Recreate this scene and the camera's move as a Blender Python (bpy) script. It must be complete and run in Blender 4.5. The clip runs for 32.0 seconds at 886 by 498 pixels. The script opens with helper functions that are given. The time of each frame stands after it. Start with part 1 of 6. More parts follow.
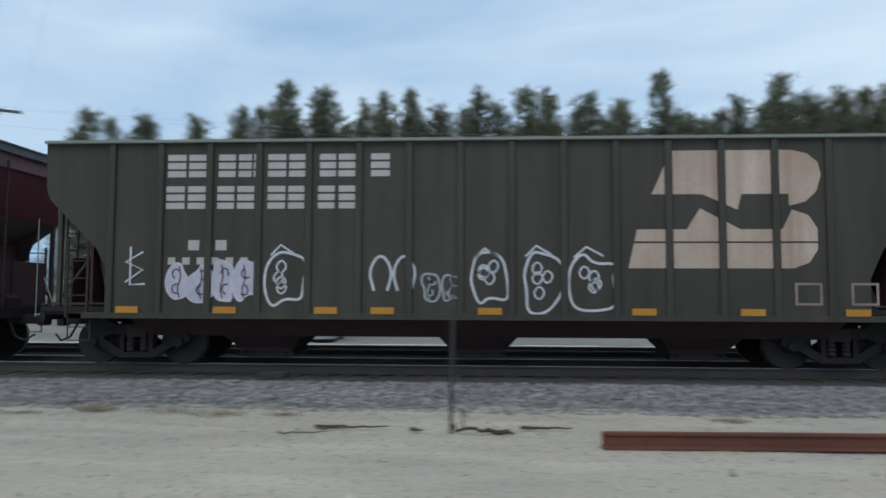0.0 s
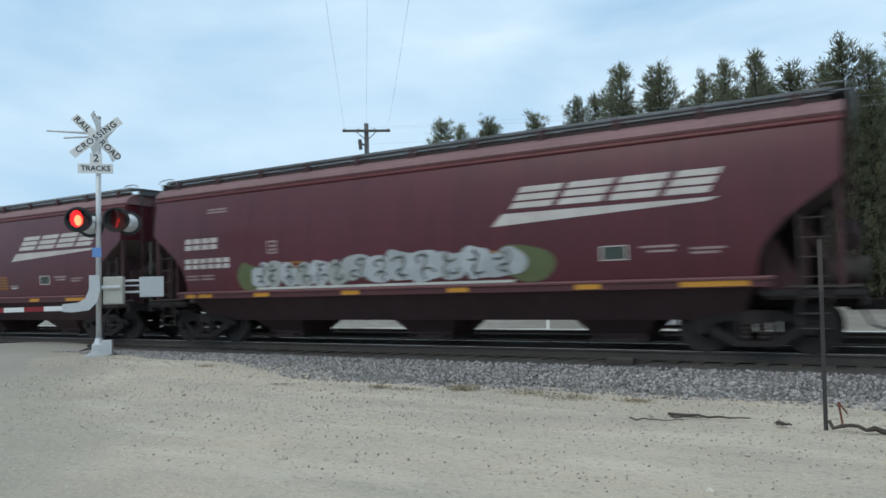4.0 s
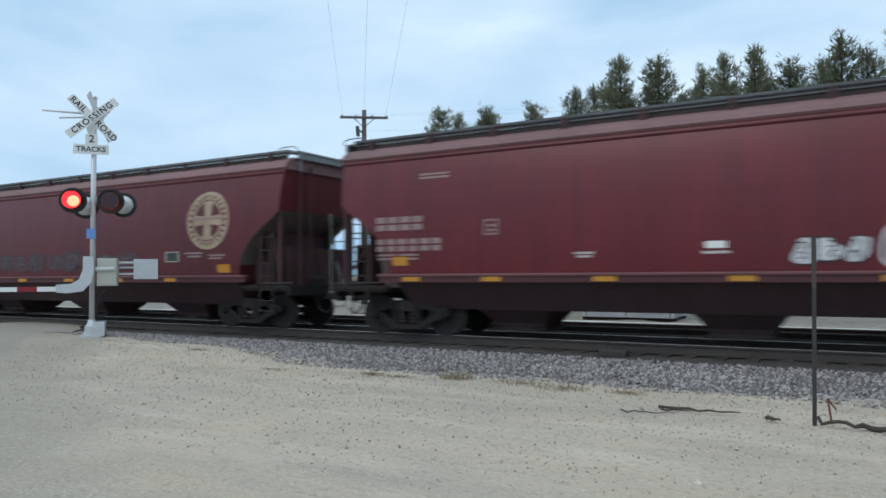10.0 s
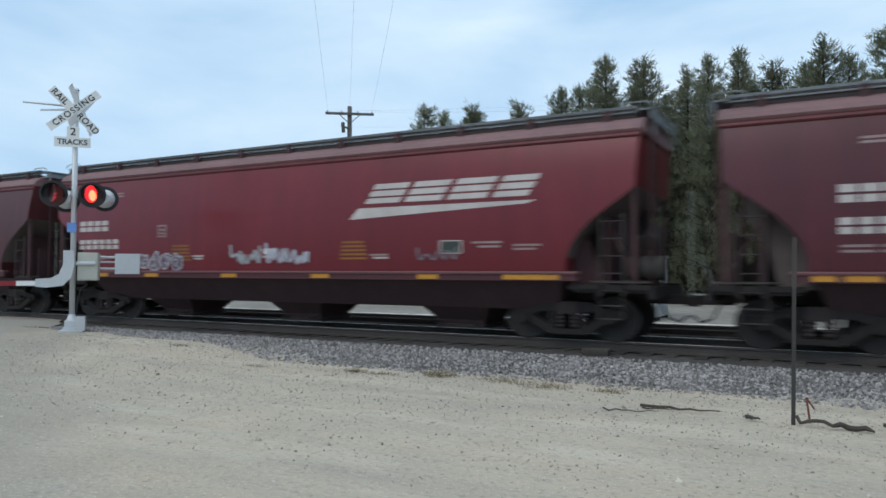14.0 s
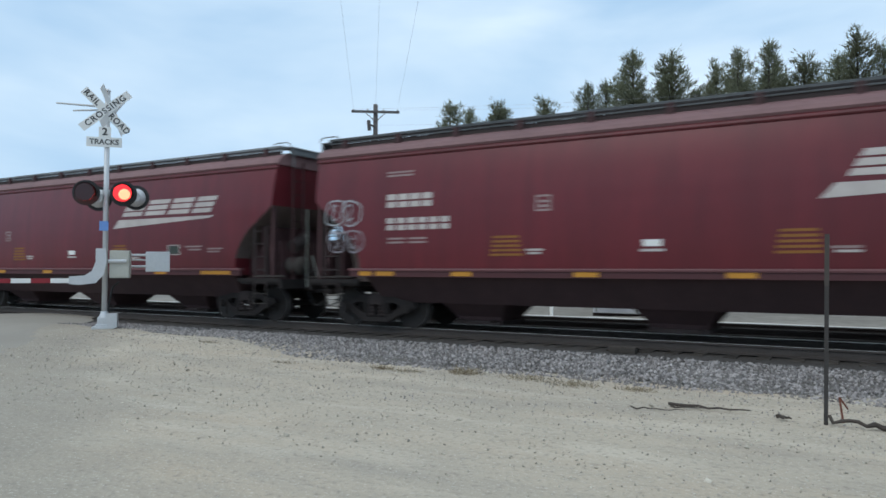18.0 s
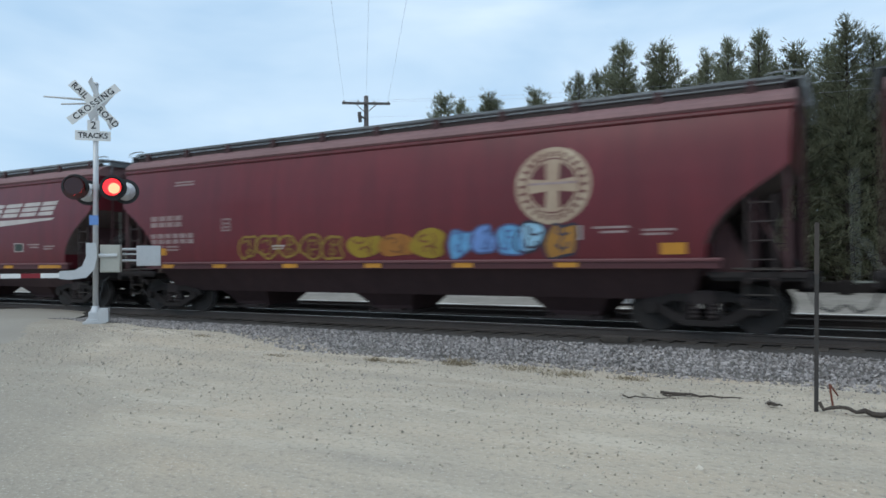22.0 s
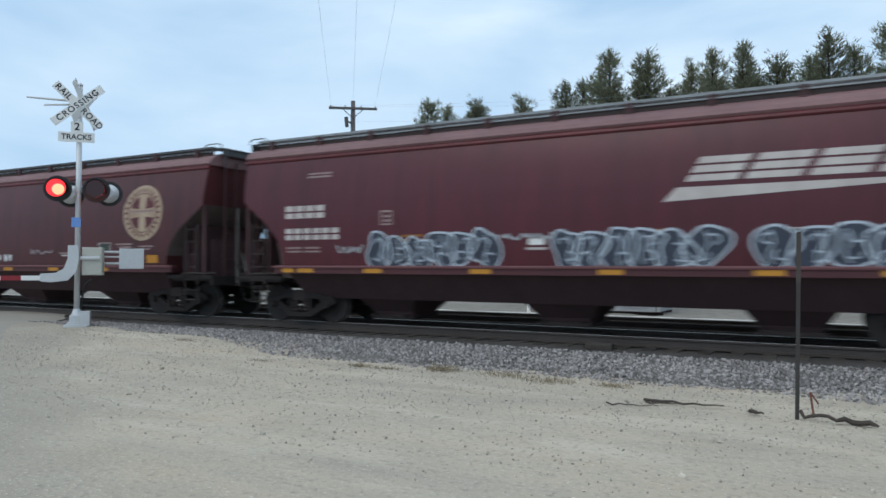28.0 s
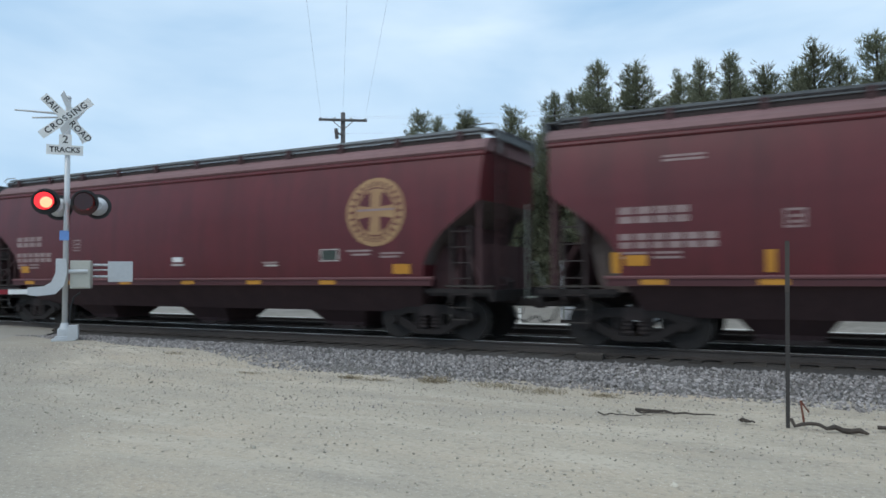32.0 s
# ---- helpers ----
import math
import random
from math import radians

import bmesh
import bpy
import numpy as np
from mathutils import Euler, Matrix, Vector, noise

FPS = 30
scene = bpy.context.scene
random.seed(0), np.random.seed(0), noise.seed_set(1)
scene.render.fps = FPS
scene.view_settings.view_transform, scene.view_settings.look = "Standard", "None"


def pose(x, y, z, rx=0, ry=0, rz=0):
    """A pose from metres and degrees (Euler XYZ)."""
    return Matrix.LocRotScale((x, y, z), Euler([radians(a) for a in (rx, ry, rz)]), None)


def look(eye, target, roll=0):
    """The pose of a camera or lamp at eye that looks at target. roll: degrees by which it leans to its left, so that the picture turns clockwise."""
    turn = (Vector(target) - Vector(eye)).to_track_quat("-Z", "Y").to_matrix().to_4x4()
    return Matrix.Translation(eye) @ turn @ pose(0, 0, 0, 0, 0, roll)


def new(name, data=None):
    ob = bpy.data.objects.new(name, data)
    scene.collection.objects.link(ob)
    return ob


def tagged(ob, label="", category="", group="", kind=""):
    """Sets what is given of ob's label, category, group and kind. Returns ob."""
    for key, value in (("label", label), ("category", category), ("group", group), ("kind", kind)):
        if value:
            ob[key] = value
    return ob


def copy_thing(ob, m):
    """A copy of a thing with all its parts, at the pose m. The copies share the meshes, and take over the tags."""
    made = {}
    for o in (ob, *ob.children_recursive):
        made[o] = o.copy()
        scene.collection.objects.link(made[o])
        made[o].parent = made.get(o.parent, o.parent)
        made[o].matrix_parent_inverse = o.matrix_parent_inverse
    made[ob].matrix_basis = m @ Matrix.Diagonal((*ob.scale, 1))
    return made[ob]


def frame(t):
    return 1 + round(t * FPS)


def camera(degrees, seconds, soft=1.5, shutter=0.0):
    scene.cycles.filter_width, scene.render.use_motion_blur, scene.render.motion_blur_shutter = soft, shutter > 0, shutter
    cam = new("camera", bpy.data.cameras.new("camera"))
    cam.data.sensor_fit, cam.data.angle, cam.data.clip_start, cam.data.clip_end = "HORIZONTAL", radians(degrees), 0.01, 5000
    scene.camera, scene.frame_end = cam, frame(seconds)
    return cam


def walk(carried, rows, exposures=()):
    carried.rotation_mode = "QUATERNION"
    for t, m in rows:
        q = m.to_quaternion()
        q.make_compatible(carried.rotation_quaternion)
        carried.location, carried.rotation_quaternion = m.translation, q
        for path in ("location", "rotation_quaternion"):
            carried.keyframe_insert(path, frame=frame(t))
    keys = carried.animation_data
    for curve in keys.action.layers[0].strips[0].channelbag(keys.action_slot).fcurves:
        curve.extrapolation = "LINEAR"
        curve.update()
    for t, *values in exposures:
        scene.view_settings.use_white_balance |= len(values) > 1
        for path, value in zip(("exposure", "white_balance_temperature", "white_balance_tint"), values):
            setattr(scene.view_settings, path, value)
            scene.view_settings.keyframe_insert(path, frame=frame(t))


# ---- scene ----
cam = camera(63.6, 32.0, soft=1.6, shutter=0.3)

# eye of the hand-held camera; the track runs along x, the train goes towards +x
EYE = (0.0, 0.0, 1.62)
# seconds, yaw to the left of square-on, pitch, roll
TURN = -0.6
PATH = [
    (0, 3.85, 3.77, -0.21), (0.5, -19.94, 4.00, 0.38), (1, -34.71, 3.46, 0.35), (1.5, -36.72, 3.12, -0.35), (2, -23.77, 3.14, 0.13),
    (2.5, -2.30, 2.41, 0.41), (3, 18.65, 3.20, 1.30), (3.5, 28.88, 3.10, 1.62), (4, 30.78, 2.98, 1.58), (4.5, 29.31, 3.20, 0.23),
    (6.5, 29.63, 1.78, 0.01), (7, 30.53, 3.06, 0.03), (7.5, 30.33, 2.85, -0.26), (8, 30.14, 2.42, -0.31), (8.5, 30.15, 2.45, -0.15),
    (9, 30.64, 2.49, -0.01), (9.5, 30.64, 2.40, 0.30), (10, 30.42, 2.08, 0.35), (10.5, 30.65, 2.25, 0.31), (11, 30.56, 2.26, -0.16),
    (11.5, 30.39, 2.13, -0.30), (12, 29.42, 2.15, -0.37), (12.5, 29.14, 2.09, -0.34), (13, 29.46, 2.11, -0.20), (13.5, 29.41, 1.73, -0.24),
    (14, 29.18, 1.88, -0.16), (14.5, 28.67, 1.93, -0.07), (15, 29.03, 1.83, -0.09), (15.5, 29.47, 1.69, -0.22), (17.5, 31.24, 1.53, -0.42),
    (18, 31.25, 1.67, -0.13), (18.5, 31.24, 1.81, -0.09), (19, 31.11, 1.80, 0.03), (19.5, 30.96, 1.52, 0.21), (20, 30.35, 1.55, 0.30),
    (20.5, 30.55, 1.57, 0.22), (21, 30.74, 1.41, 0.30), (21.5, 30.81, 0.99, 0.50), (22, 30.62, 0.98, 0.39), (22.5, 30.76, 0.96, 0.16),
    (23, 30.72, 1.08, 0.36), (23.5, 30.50, 1.18, 0.36), (24, 30.57, 1.20, 0.35), (24.5, 30.42, 1.20, 0.05), (25, 29.69, 1.74, -0.40),
    (25.5, 29.21, 2.01, -0.27), (27.5, 29.28, 1.48, 0.05), (28, 29.46, 1.45, -0.14), (28.5, 29.54, 1.59, -0.14), (29, 29.53, 1.72, -0.12),
    (29.5, 29.38, 1.72, -0.11), (30, 29.29, 1.59, -0.12), (30.5, 29.25, 1.71, -0.12), (31, 29.06, 1.79, -0.05), (31.5, 28.74, 2.01, -0.08),
    (32, 28.71, 2.33, 0.23),
]
walk(cam, [(t, pose(*EYE, 90 + p, 0, y + TURN) @ pose(0, 0, 0, 0, 0, -r)) for t, y, p, r in PATH],
     exposures=[(0.0, -0.30, 6350, 10), (0.5, -0.16, 6500, 9), (1.0, -0.16, 6650, 7), (2.0, -0.25, 6550, 5), (3.0, -0.06, 6550, 6), (4.5, -0.03, 6550, 6), (10.0, -0.03, 6480, 8),
                (32.0, -0.04, 6480, 9)])

# ---- light ----
SUN_EL, SUN_AZ = radians(48), radians(200)
world = bpy.data.worlds.new("overcast_sky")
scene.world = world
world.use_nodes = True
wn, wl = world.node_tree.nodes, world.node_tree.links
wn.clear()
w_out = wn.new("ShaderNodeOutputWorld")
w_bg = wn.new("ShaderNodeBackground")
w_sky = wn.new("ShaderNodeTexSky")
w_sky.sky_type = "NISHITA"
w_sky.sun_disc = False
w_sky.sun_elevation, w_sky.sun_rotation = SUN_EL, SUN_AZ
w_sky.air_density, w_sky.dust_density, w_sky.ozone_density = 1.0, 1.5, 1.5
w_tc = wn.new("ShaderNodeTexCoord")
w_map = wn.new("ShaderNodeMapping")
w_map.inputs["Scale"].default_value = (1.0, 1.0, 3.4)
w_noise = wn.new("ShaderNodeTexNoise")
w_noise.inputs["Scale"].default_value = 1.7
w_noise.inputs["Detail"].default_value = 5.0
w_noise.inputs["Roughness"].default_value = 0.5
w_noise.inputs["Distortion"].default_value = 0.3
w_ramp = wn.new("ShaderNodeValToRGB")
w_ramp.color_ramp.elements[0].position, w_ramp.color_ramp.elements[0].color = 0.45, (5.1, 8.1, 11.6, 1)
w_ramp.color_ramp.elements[1].position, w_ramp.color_ramp.elements[1].color = 0.82, (10.6, 12.8, 14.8, 1)
w_mix = wn.new("ShaderNodeMix")
w_mix.data_type = "RGBA"
w_mix.inputs[0].default_value = 0.85
w_bg.inputs["Strength"].default_value = 0.085
wl.new(w_tc.outputs["Generated"], w_map.inputs["Vector"])
wl.new(w_map.outputs["Vector"], w_noise.inputs["Vector"])
w_sep = wn.new("ShaderNodeSeparateXYZ")
w_lift = wn.new("ShaderNodeMath")
w_lift.operation = "MULTIPLY_ADD"
w_lift.inputs[1].default_value = 0.40
wl.new(w_tc.outputs["Generated"], w_sep.inputs["Vector"])
wl.new(w_sep.outputs["Z"], w_lift.inputs[0])
wl.new(w_noise.outputs["Fac"], w_lift.inputs[2])
# the cloud thins out over the bluff
w_dir = wn.new("ShaderNodeVectorMath")
w_dir.operation = "DOT_PRODUCT"
w_dir.inputs[1].default_value = (0.66, 0.66, 0.36)
w_thin = wn.new("ShaderNodeMapRange")
w_thin.interpolation_type = "SMOOTHSTEP"
w_thin.inputs["From Min"].default_value, w_thin.inputs["From Max"].default_value, w_thin.inputs["To Max"].default_value = 0.72, 1.0, 0.13
w_sum = wn.new("ShaderNodeMath")
wl.new(w_tc.outputs["Generated"], w_dir.inputs[0])
wl.new(w_dir.outputs["Value"], w_thin.inputs["Value"])
wl.new(w_lift.outputs["Value"], w_sum.inputs[0])
wl.new(w_thin.outputs["Result"], w_sum.inputs[1])
wl.new(w_sum.outputs["Value"], w_ramp.inputs["Fac"])
wl.new(w_sky.outputs["Color"], w_mix.inputs[6])
wl.new(w_ramp.outputs["Color"], w_mix.inputs[7])
wl.new(w_mix.outputs[2], w_bg.inputs["Color"])
wl.new(w_bg.outputs["Background"], w_out.inputs["Surface"])

sun = new("sun", bpy.data.lights.new("sun", "SUN"))
sun.data.energy, sun.data.angle, sun.data.color = 0.85, radians(30), (1.0, 0.95, 0.88)
sun.matrix_basis = look((-18.5, -50.8, 60), (0, 0, 0))

# ---- materials ----
def mat(name, color, rough=0.8, metal=0.0, coarse=(0.5, 0.25), fine=(12.0, 0.12), bump=0.0, vary=0.0,
        streaks=0.0, dark=None, spec=0.5, emit=None, island=0.0):
    """Procedural paint or matter: stains at the coarse scale, grain at the fine one; vary: brightness from piece to piece."""
    m = bpy.data.materials.new(name)
    m.use_nodes = True
    n, l = m.node_tree.nodes, m.node_tree.links
    b = n["Principled BSDF"]
    b.inputs["Roughness"].default_value, b.inputs["Metallic"].default_value = rough, metal
    b.inputs["Specular IOR Level"].default_value = spec
    tc = n.new("ShaderNodeTexCoord")
    base = n.new("ShaderNodeRGB")
    base.outputs[0].default_value = (*color, 1)
    other = n.new("ShaderNodeRGB")
    other.outputs[0].default_value = (*(dark or [c * 0.55 for c in color]), 1)
    src = base.outputs[0]

    def noise_mix(src, scale, amount, stretch=(1, 1, 1), detail=4.0):
        mp = n.new("ShaderNodeMapping")
        mp.inputs["Scale"].default_value = stretch
        t = n.new("ShaderNodeTexNoise")
        t.inputs["Scale"].default_value, t.inputs["Detail"].default_value = scale, detail
        rg = n.new("ShaderNodeMapRange")
        rg.inputs["From Min"].default_value, rg.inputs["From Max"].default_value = 0.35, 0.7
        rg.inputs["To Max"].default_value = amount
        mx = n.new("ShaderNodeMix")
        mx.data_type = "RGBA"
        l.new(tc.outputs["Object"], mp.inputs["Vector"])
        l.new(mp.outputs["Vector"], t.inputs["Vector"])
        l.new(t.outputs["Fac"], rg.inputs["Value"])
        l.new(rg.outputs["Result"], mx.inputs[0])
        l.new(src, mx.inputs[6])
        l.new(other.outputs[0], mx.inputs[7])
        return mx.outputs[2], t

    if coarse[1]:
        src, _ = noise_mix(src, coarse[0], coarse[1])
    if streaks:
        src, _ = noise_mix(src, 1.0, streaks, (3.0, 3.0, 0.25), 6.0)
    src, grain = noise_mix(src, fine[0], fine[1])
    if vary:
        info = n.new("ShaderNodeObjectInfo")
        rg = n.new("ShaderNodeMapRange")
        rg.inputs["To Min"].default_value, rg.inputs["To Max"].default_value = 1 - vary, 1 + vary
        hs = n.new("ShaderNodeHueSaturation")
        l.new(info.outputs["Random"], rg.inputs["Value"])
        l.new(rg.outputs["Result"], hs.inputs["Value"])
        l.new(src, hs.inputs["Color"])
        src = hs.outputs["Color"]
    if island:
        geo = n.new("ShaderNodeNewGeometry")
        rg = n.new("ShaderNodeMapRange")
        rg.inputs["To Min"].default_value, rg.inputs["To Max"].default_value = 1 - island, 1 + island
        hs = n.new("ShaderNodeHueSaturation")
        l.new(geo.outputs["Random Per Island"], rg.inputs["Value"])
        l.new(rg.outputs["Result"], hs.inputs["Value"])
        l.new(src, hs.inputs["Color"])
        src = hs.outputs["Color"]
    l.new(src, b.inputs["Base Color"])
    if bump:
        bp = n.new("ShaderNodeBump")
        bp.inputs["Strength"].default_value, bp.inputs["Distance"].default_value = min(1.0, bump), 0.02
        l.new(grain.outputs["Fac"], bp.inputs["Height"])
        l.new(bp.outputs["Normal"], b.inputs["Normal"])
    if emit:
        b.inputs["Emission Color"].default_value, b.inputs["Emission Strength"].default_value = (*emit[0], 1), emit[1]
    return m


M_BALLAST = mat("grey_ballast", (0.19, 0.178, 0.163), 0.95, 0, (0.6, 0.3), (30.0, 0.7), 0.9, dark=(0.09, 0.084, 0.077), spec=0.15)
# Oil-stained ballast, with the shade along the track put into its colour.
M_OILSHADE = mat("oily_shade_dark_ballast", (0.10, 0.092, 0.087), 0.9, 0, (0.8, 0.5), (22.0, 0.6), 0.9, dark=(0.05, 0.046, 0.043), spec=0.2)
M_STONE = mat("ballast_stone", (0.325, 0.30, 0.288), 0.9, 0, (0.4, 0.4), (9.0, 0.3), 0.0, dark=(0.155, 0.142, 0.138), spec=0.2, island=0.5)
M_PEBBLE = mat("limestone_pebble", (0.50, 0.455, 0.38), 0.95, 0, (2.0, 0.6), (14.0, 0.4), 0.0, dark=(0.33, 0.30, 0.25), spec=0.15, island=0.4)
M_LIGHTGRAVEL = mat("white_limestone_gravel", (0.70, 0.68, 0.64), 0.95, 0, (0.6, 0.35), (7.0, 0.4), 0.5, dark=(0.42, 0.40, 0.37), spec=0.15)
M_BRUSH = mat("gravelly_verge", (0.33, 0.305, 0.275), 0.95, 0, (0.25, 0.7), (3.0, 0.6), 0.8, dark=(0.17, 0.155, 0.135), spec=0.1)
M_ROAD = mat("worn_grey_road", (0.345, 0.318, 0.275), 0.9, 0, (0.5, 0.4), (24.0, 0.35), 0.4, dark=(0.25, 0.23, 0.20), spec=0.15)
M_RAIL = mat("rolled_steel_rail", (0.072, 0.06, 0.054), 0.75, 0.2, (2.0, 0.4), (20.0, 0.3), 0.3)
M_RAILHEAD = mat("polished_rail_head", (0.62, 0.61, 0.60), 0.45, 0.4, (3.0, 0.1), (30.0, 0.1))
M_TIE = mat("creosoted_sleeper", (0.06, 0.05, 0.042), 0.95, 0, (1.0, 0.4), (14.0, 0.4), 0.5, vary=0.3)
M_RUST = mat("rusty_steel", (0.19, 0.065, 0.04), 0.85, 0.15, (0.8, 0.55), (18.0, 0.4), 0.4, dark=(0.07, 0.028, 0.02))
M_RED = mat("weathered_oxide_red_paint", (0.1496, 0.0198, 0.0275), 0.36, 0, (0.25, 0.4), (5.0, 0.15), 0.0, streaks=0.55, dark=(0.074, 0.0135, 0.0180), spec=0.36)
M_FRESHRED = mat("deep_red_wagon_paint", (0.1705, 0.0182, 0.0264), 0.32, 0, (0.25, 0.35), (5.0, 0.12), 0.0, streaks=0.4, dark=(0.088, 0.013, 0.0175), spec=0.36)
M_PLUM = mat("plum_red_wagon_paint", (0.1023, 0.0193, 0.0281), 0.36, 0, (0.25, 0.45), (5.0, 0.15), 0.0, streaks=0.55, dark=(0.053, 0.0135, 0.0180), spec=0.36)
M_BROWNRED = mat("brown_red_sooty_paint", (0.0968, 0.0231, 0.0259), 0.45, 0, (0.35, 0.5), (5.0, 0.2), 0.0, streaks=0.65, dark=(0.046, 0.016, 0.017), spec=0.36)
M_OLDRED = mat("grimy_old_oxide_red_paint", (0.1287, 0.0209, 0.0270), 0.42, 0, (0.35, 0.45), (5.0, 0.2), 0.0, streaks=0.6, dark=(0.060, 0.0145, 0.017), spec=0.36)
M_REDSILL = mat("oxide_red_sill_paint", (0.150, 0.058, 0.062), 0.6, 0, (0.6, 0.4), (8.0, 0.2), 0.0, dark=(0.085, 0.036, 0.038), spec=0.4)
M_ROOF = mat("dusty_roof_paint", (0.235, 0.130, 0.132), 0.65, 0, (0.5, 0.5), (8.0, 0.3), 0.0, dark=(0.115, 0.07, 0.07), spec=0.35)
M_GRATE = mat("galvanised_grating", (0.23, 0.25, 0.262), 0.55, 0.2, (0.5, 0.6), (14.0, 0.5), 0.0, vary=0.55, dark=(0.09, 0.096, 0.10))
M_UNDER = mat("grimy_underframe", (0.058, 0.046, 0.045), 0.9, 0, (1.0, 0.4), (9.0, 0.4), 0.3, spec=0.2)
# End steel: dusty, and darker again for the shade of the recess.
M_SLOPE = mat("dusty_shade_toned_end_steel", (0.088, 0.046, 0.048), 0.8, 0, (0.8, 0.5), (8.0, 0.3), 0.2, dark=(0.046, 0.026, 0.028), spec=0.25)
# Dusty too, but lightened to stand in for light on the undersides.
M_DUSTLIT = mat("dusty_sheet_with_painted_light", (0.165, 0.135, 0.125), 0.9, 0, (0.8, 0.6), (8.0, 0.3), 0.2, dark=(0.09, 0.066, 0.062), spec=0.2)
M_SHED = mat("brushed_aluminium_sheet", (0.50, 0.52, 0.55), 0.5, 0.2, (1.0, 0.35), (12.0, 0.2), streaks=0.3, dark=(0.33, 0.35, 0.38))
M_GUSSET = mat("grey_dusty_plate", (0.092, 0.082, 0.074), 0.9, 0, (1.2, 0.5), (8.0, 0.3), 0.2, streaks=0.5, dark=(0.046, 0.038, 0.036), spec=0.2)
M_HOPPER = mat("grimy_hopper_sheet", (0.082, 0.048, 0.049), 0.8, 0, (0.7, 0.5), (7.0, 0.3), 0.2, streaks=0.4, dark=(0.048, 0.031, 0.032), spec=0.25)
M_TRUCK = mat("greasy_cast_steel", (0.034, 0.029, 0.028), 0.9, 0.0, (2.0, 0.5), (12.0, 0.4), 0.4, dark=(0.022, 0.019, 0.019), spec=0.2)
M_WHEEL = mat("dull_wheel_steel", (0.028, 0.023, 0.021), 0.75, 0.1, (3.0, 0.3), (20.0, 0.3))
M_TREAD = mat("bright_wheel_tread", (0.30, 0.29, 0.28), 0.4, 0.8, (3.0, 0.1), (20.0, 0.1))
M_GREEN = mat("faded_dark_green_paint", (0.080, 0.073, 0.058), 0.7, 0, (0.3, 0.5), (6.0, 0.2), 0.0, streaks=0.7, dark=(0.044, 0.041, 0.035), spec=0.25)
M_RIM = mat("pale_edge_paint", (0.26, 0.28, 0.25), 0.7, 0, (1.0, 0.4), (8.0, 0.3))
M_WHITE = mat("dulled_white_paint", (0.55, 0.52, 0.49), 0.7, 0, (1.2, 0.35), (10.0, 0.2), streaks=0.3, dark=(0.30, 0.24, 0.23))
M_CREAM = mat("dirty_cream_paint", (0.48, 0.395, 0.285), 0.75, 0, (1.5, 0.6), (10.0, 0.2), streaks=0.5, dark=(0.27, 0.17, 0.12))
M_GOLD = mat("faded_gold_paint", (0.42, 0.27, 0.13), 0.75, 0, (1.5, 0.6), (10.0, 0.2), streaks=0.4, dark=(0.24, 0.12, 0.07))
M_STENCIL = mat("faint_stencil_paint", (0.34, 0.27, 0.26), 0.8, 0, (1.0, 0.6), (10.0, 0.3), dark=(0.16, 0.08, 0.08))
M_YELLOW = mat("yellow_reflector", (0.55, 0.25, 0.02), 0.6, 0, (2.0, 0.3), (12.0, 0.2), dark=(0.30, 0.12, 0.02))
M_OCHRE = mat("ochre_stripe_paint", (0.28, 0.12, 0.02), 0.75, 0, (2.0, 0.4), (12.0, 0.2), dark=(0.14, 0.05, 0.02))
M_BLACK = mat("black_paint", (0.02, 0.02, 0.021), 0.6, 0, (2.0, 0.2), (12.0, 0.2))
M_ALU = mat("galvanised_mast", (0.60, 0.61, 0.62), 0.45, 0.35, (2.0, 0.3), (18.0, 0.2), dark=(0.40, 0.41, 0.42))
# Web below the sill lip: its shade is put into this darker paint.
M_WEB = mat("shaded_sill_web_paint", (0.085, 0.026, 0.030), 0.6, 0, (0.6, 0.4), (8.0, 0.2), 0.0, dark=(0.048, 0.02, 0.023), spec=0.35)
M_LAMPCASE = mat("pale_lamp_case", (0.66, 0.67, 0.68), 0.45, 0.1, (2.0, 0.3), (18.0, 0.2), dark=(0.44, 0.45, 0.46))
M_BOX = mat("cream_steel_cabinet", (0.52, 0.51, 0.45), 0.6, 0, (1.5, 0.3), (14.0, 0.2), dark=(0.36, 0.35, 0.30))
M_SIGN = mat("white_sign_sheet", (0.80, 0.80, 0.78), 0.5, 0, (2.0, 0.25), (14.0, 0.1), dark=(0.6, 0.6, 0.58))
M_SIGNINK = mat("black_sign_ink", (0.025, 0.025, 0.028), 0.6, 0, (2.0, 0.1), (12.0, 0.1))
M_BLUE = mat("blue_plate", (0.16, 0.32, 0.68), 0.5, 0, (3.0, 0.2), (12.0, 0.1))
M_ARMRED = mat("red_reflective_band", (0.26, 0.012, 0.022), 0.4, 0, (3.0, 0.2), (12.0, 0.1))
M_LENSOFF = mat("dark_red_lens", (0.035, 0.004, 0.006), 0.3, 0, (8.0, 0.3), (40.0, 0.3), spec=0.6)
M_GLOW = mat("lit_red_lens", (0.8, 0.03, 0.03), 0.3, 0, (3.0, 0.0), (10.0, 0.0), emit=((1.0, 0.02, 0.03), 1.15))
M_CORE = mat("hot_lamp_core", (1.0, 0.5, 0.4), 0.3, 0, (3.0, 0.0), (10.0, 0.0), emit=((1.0, 0.19, 0.055), 2.3))
M_WOOD = mat("weathered_pole_wood", (0.12, 0.112, 0.11), 0.95, 0, (1.5, 0.4), (16.0, 0.4), 0.4, vary=0.1)
M_WIRE = mat("bare_wire", (0.42, 0.45, 0.50), 0.7, 0.2, (1.0, 0.1), (10.0, 0.1))
M_STAKE = mat("steel_stake", (0.05, 0.046, 0.044), 0.75, 0.2, (3.0, 0.4), (20.0, 0.3), dark=(0.028, 0.024, 0.022))
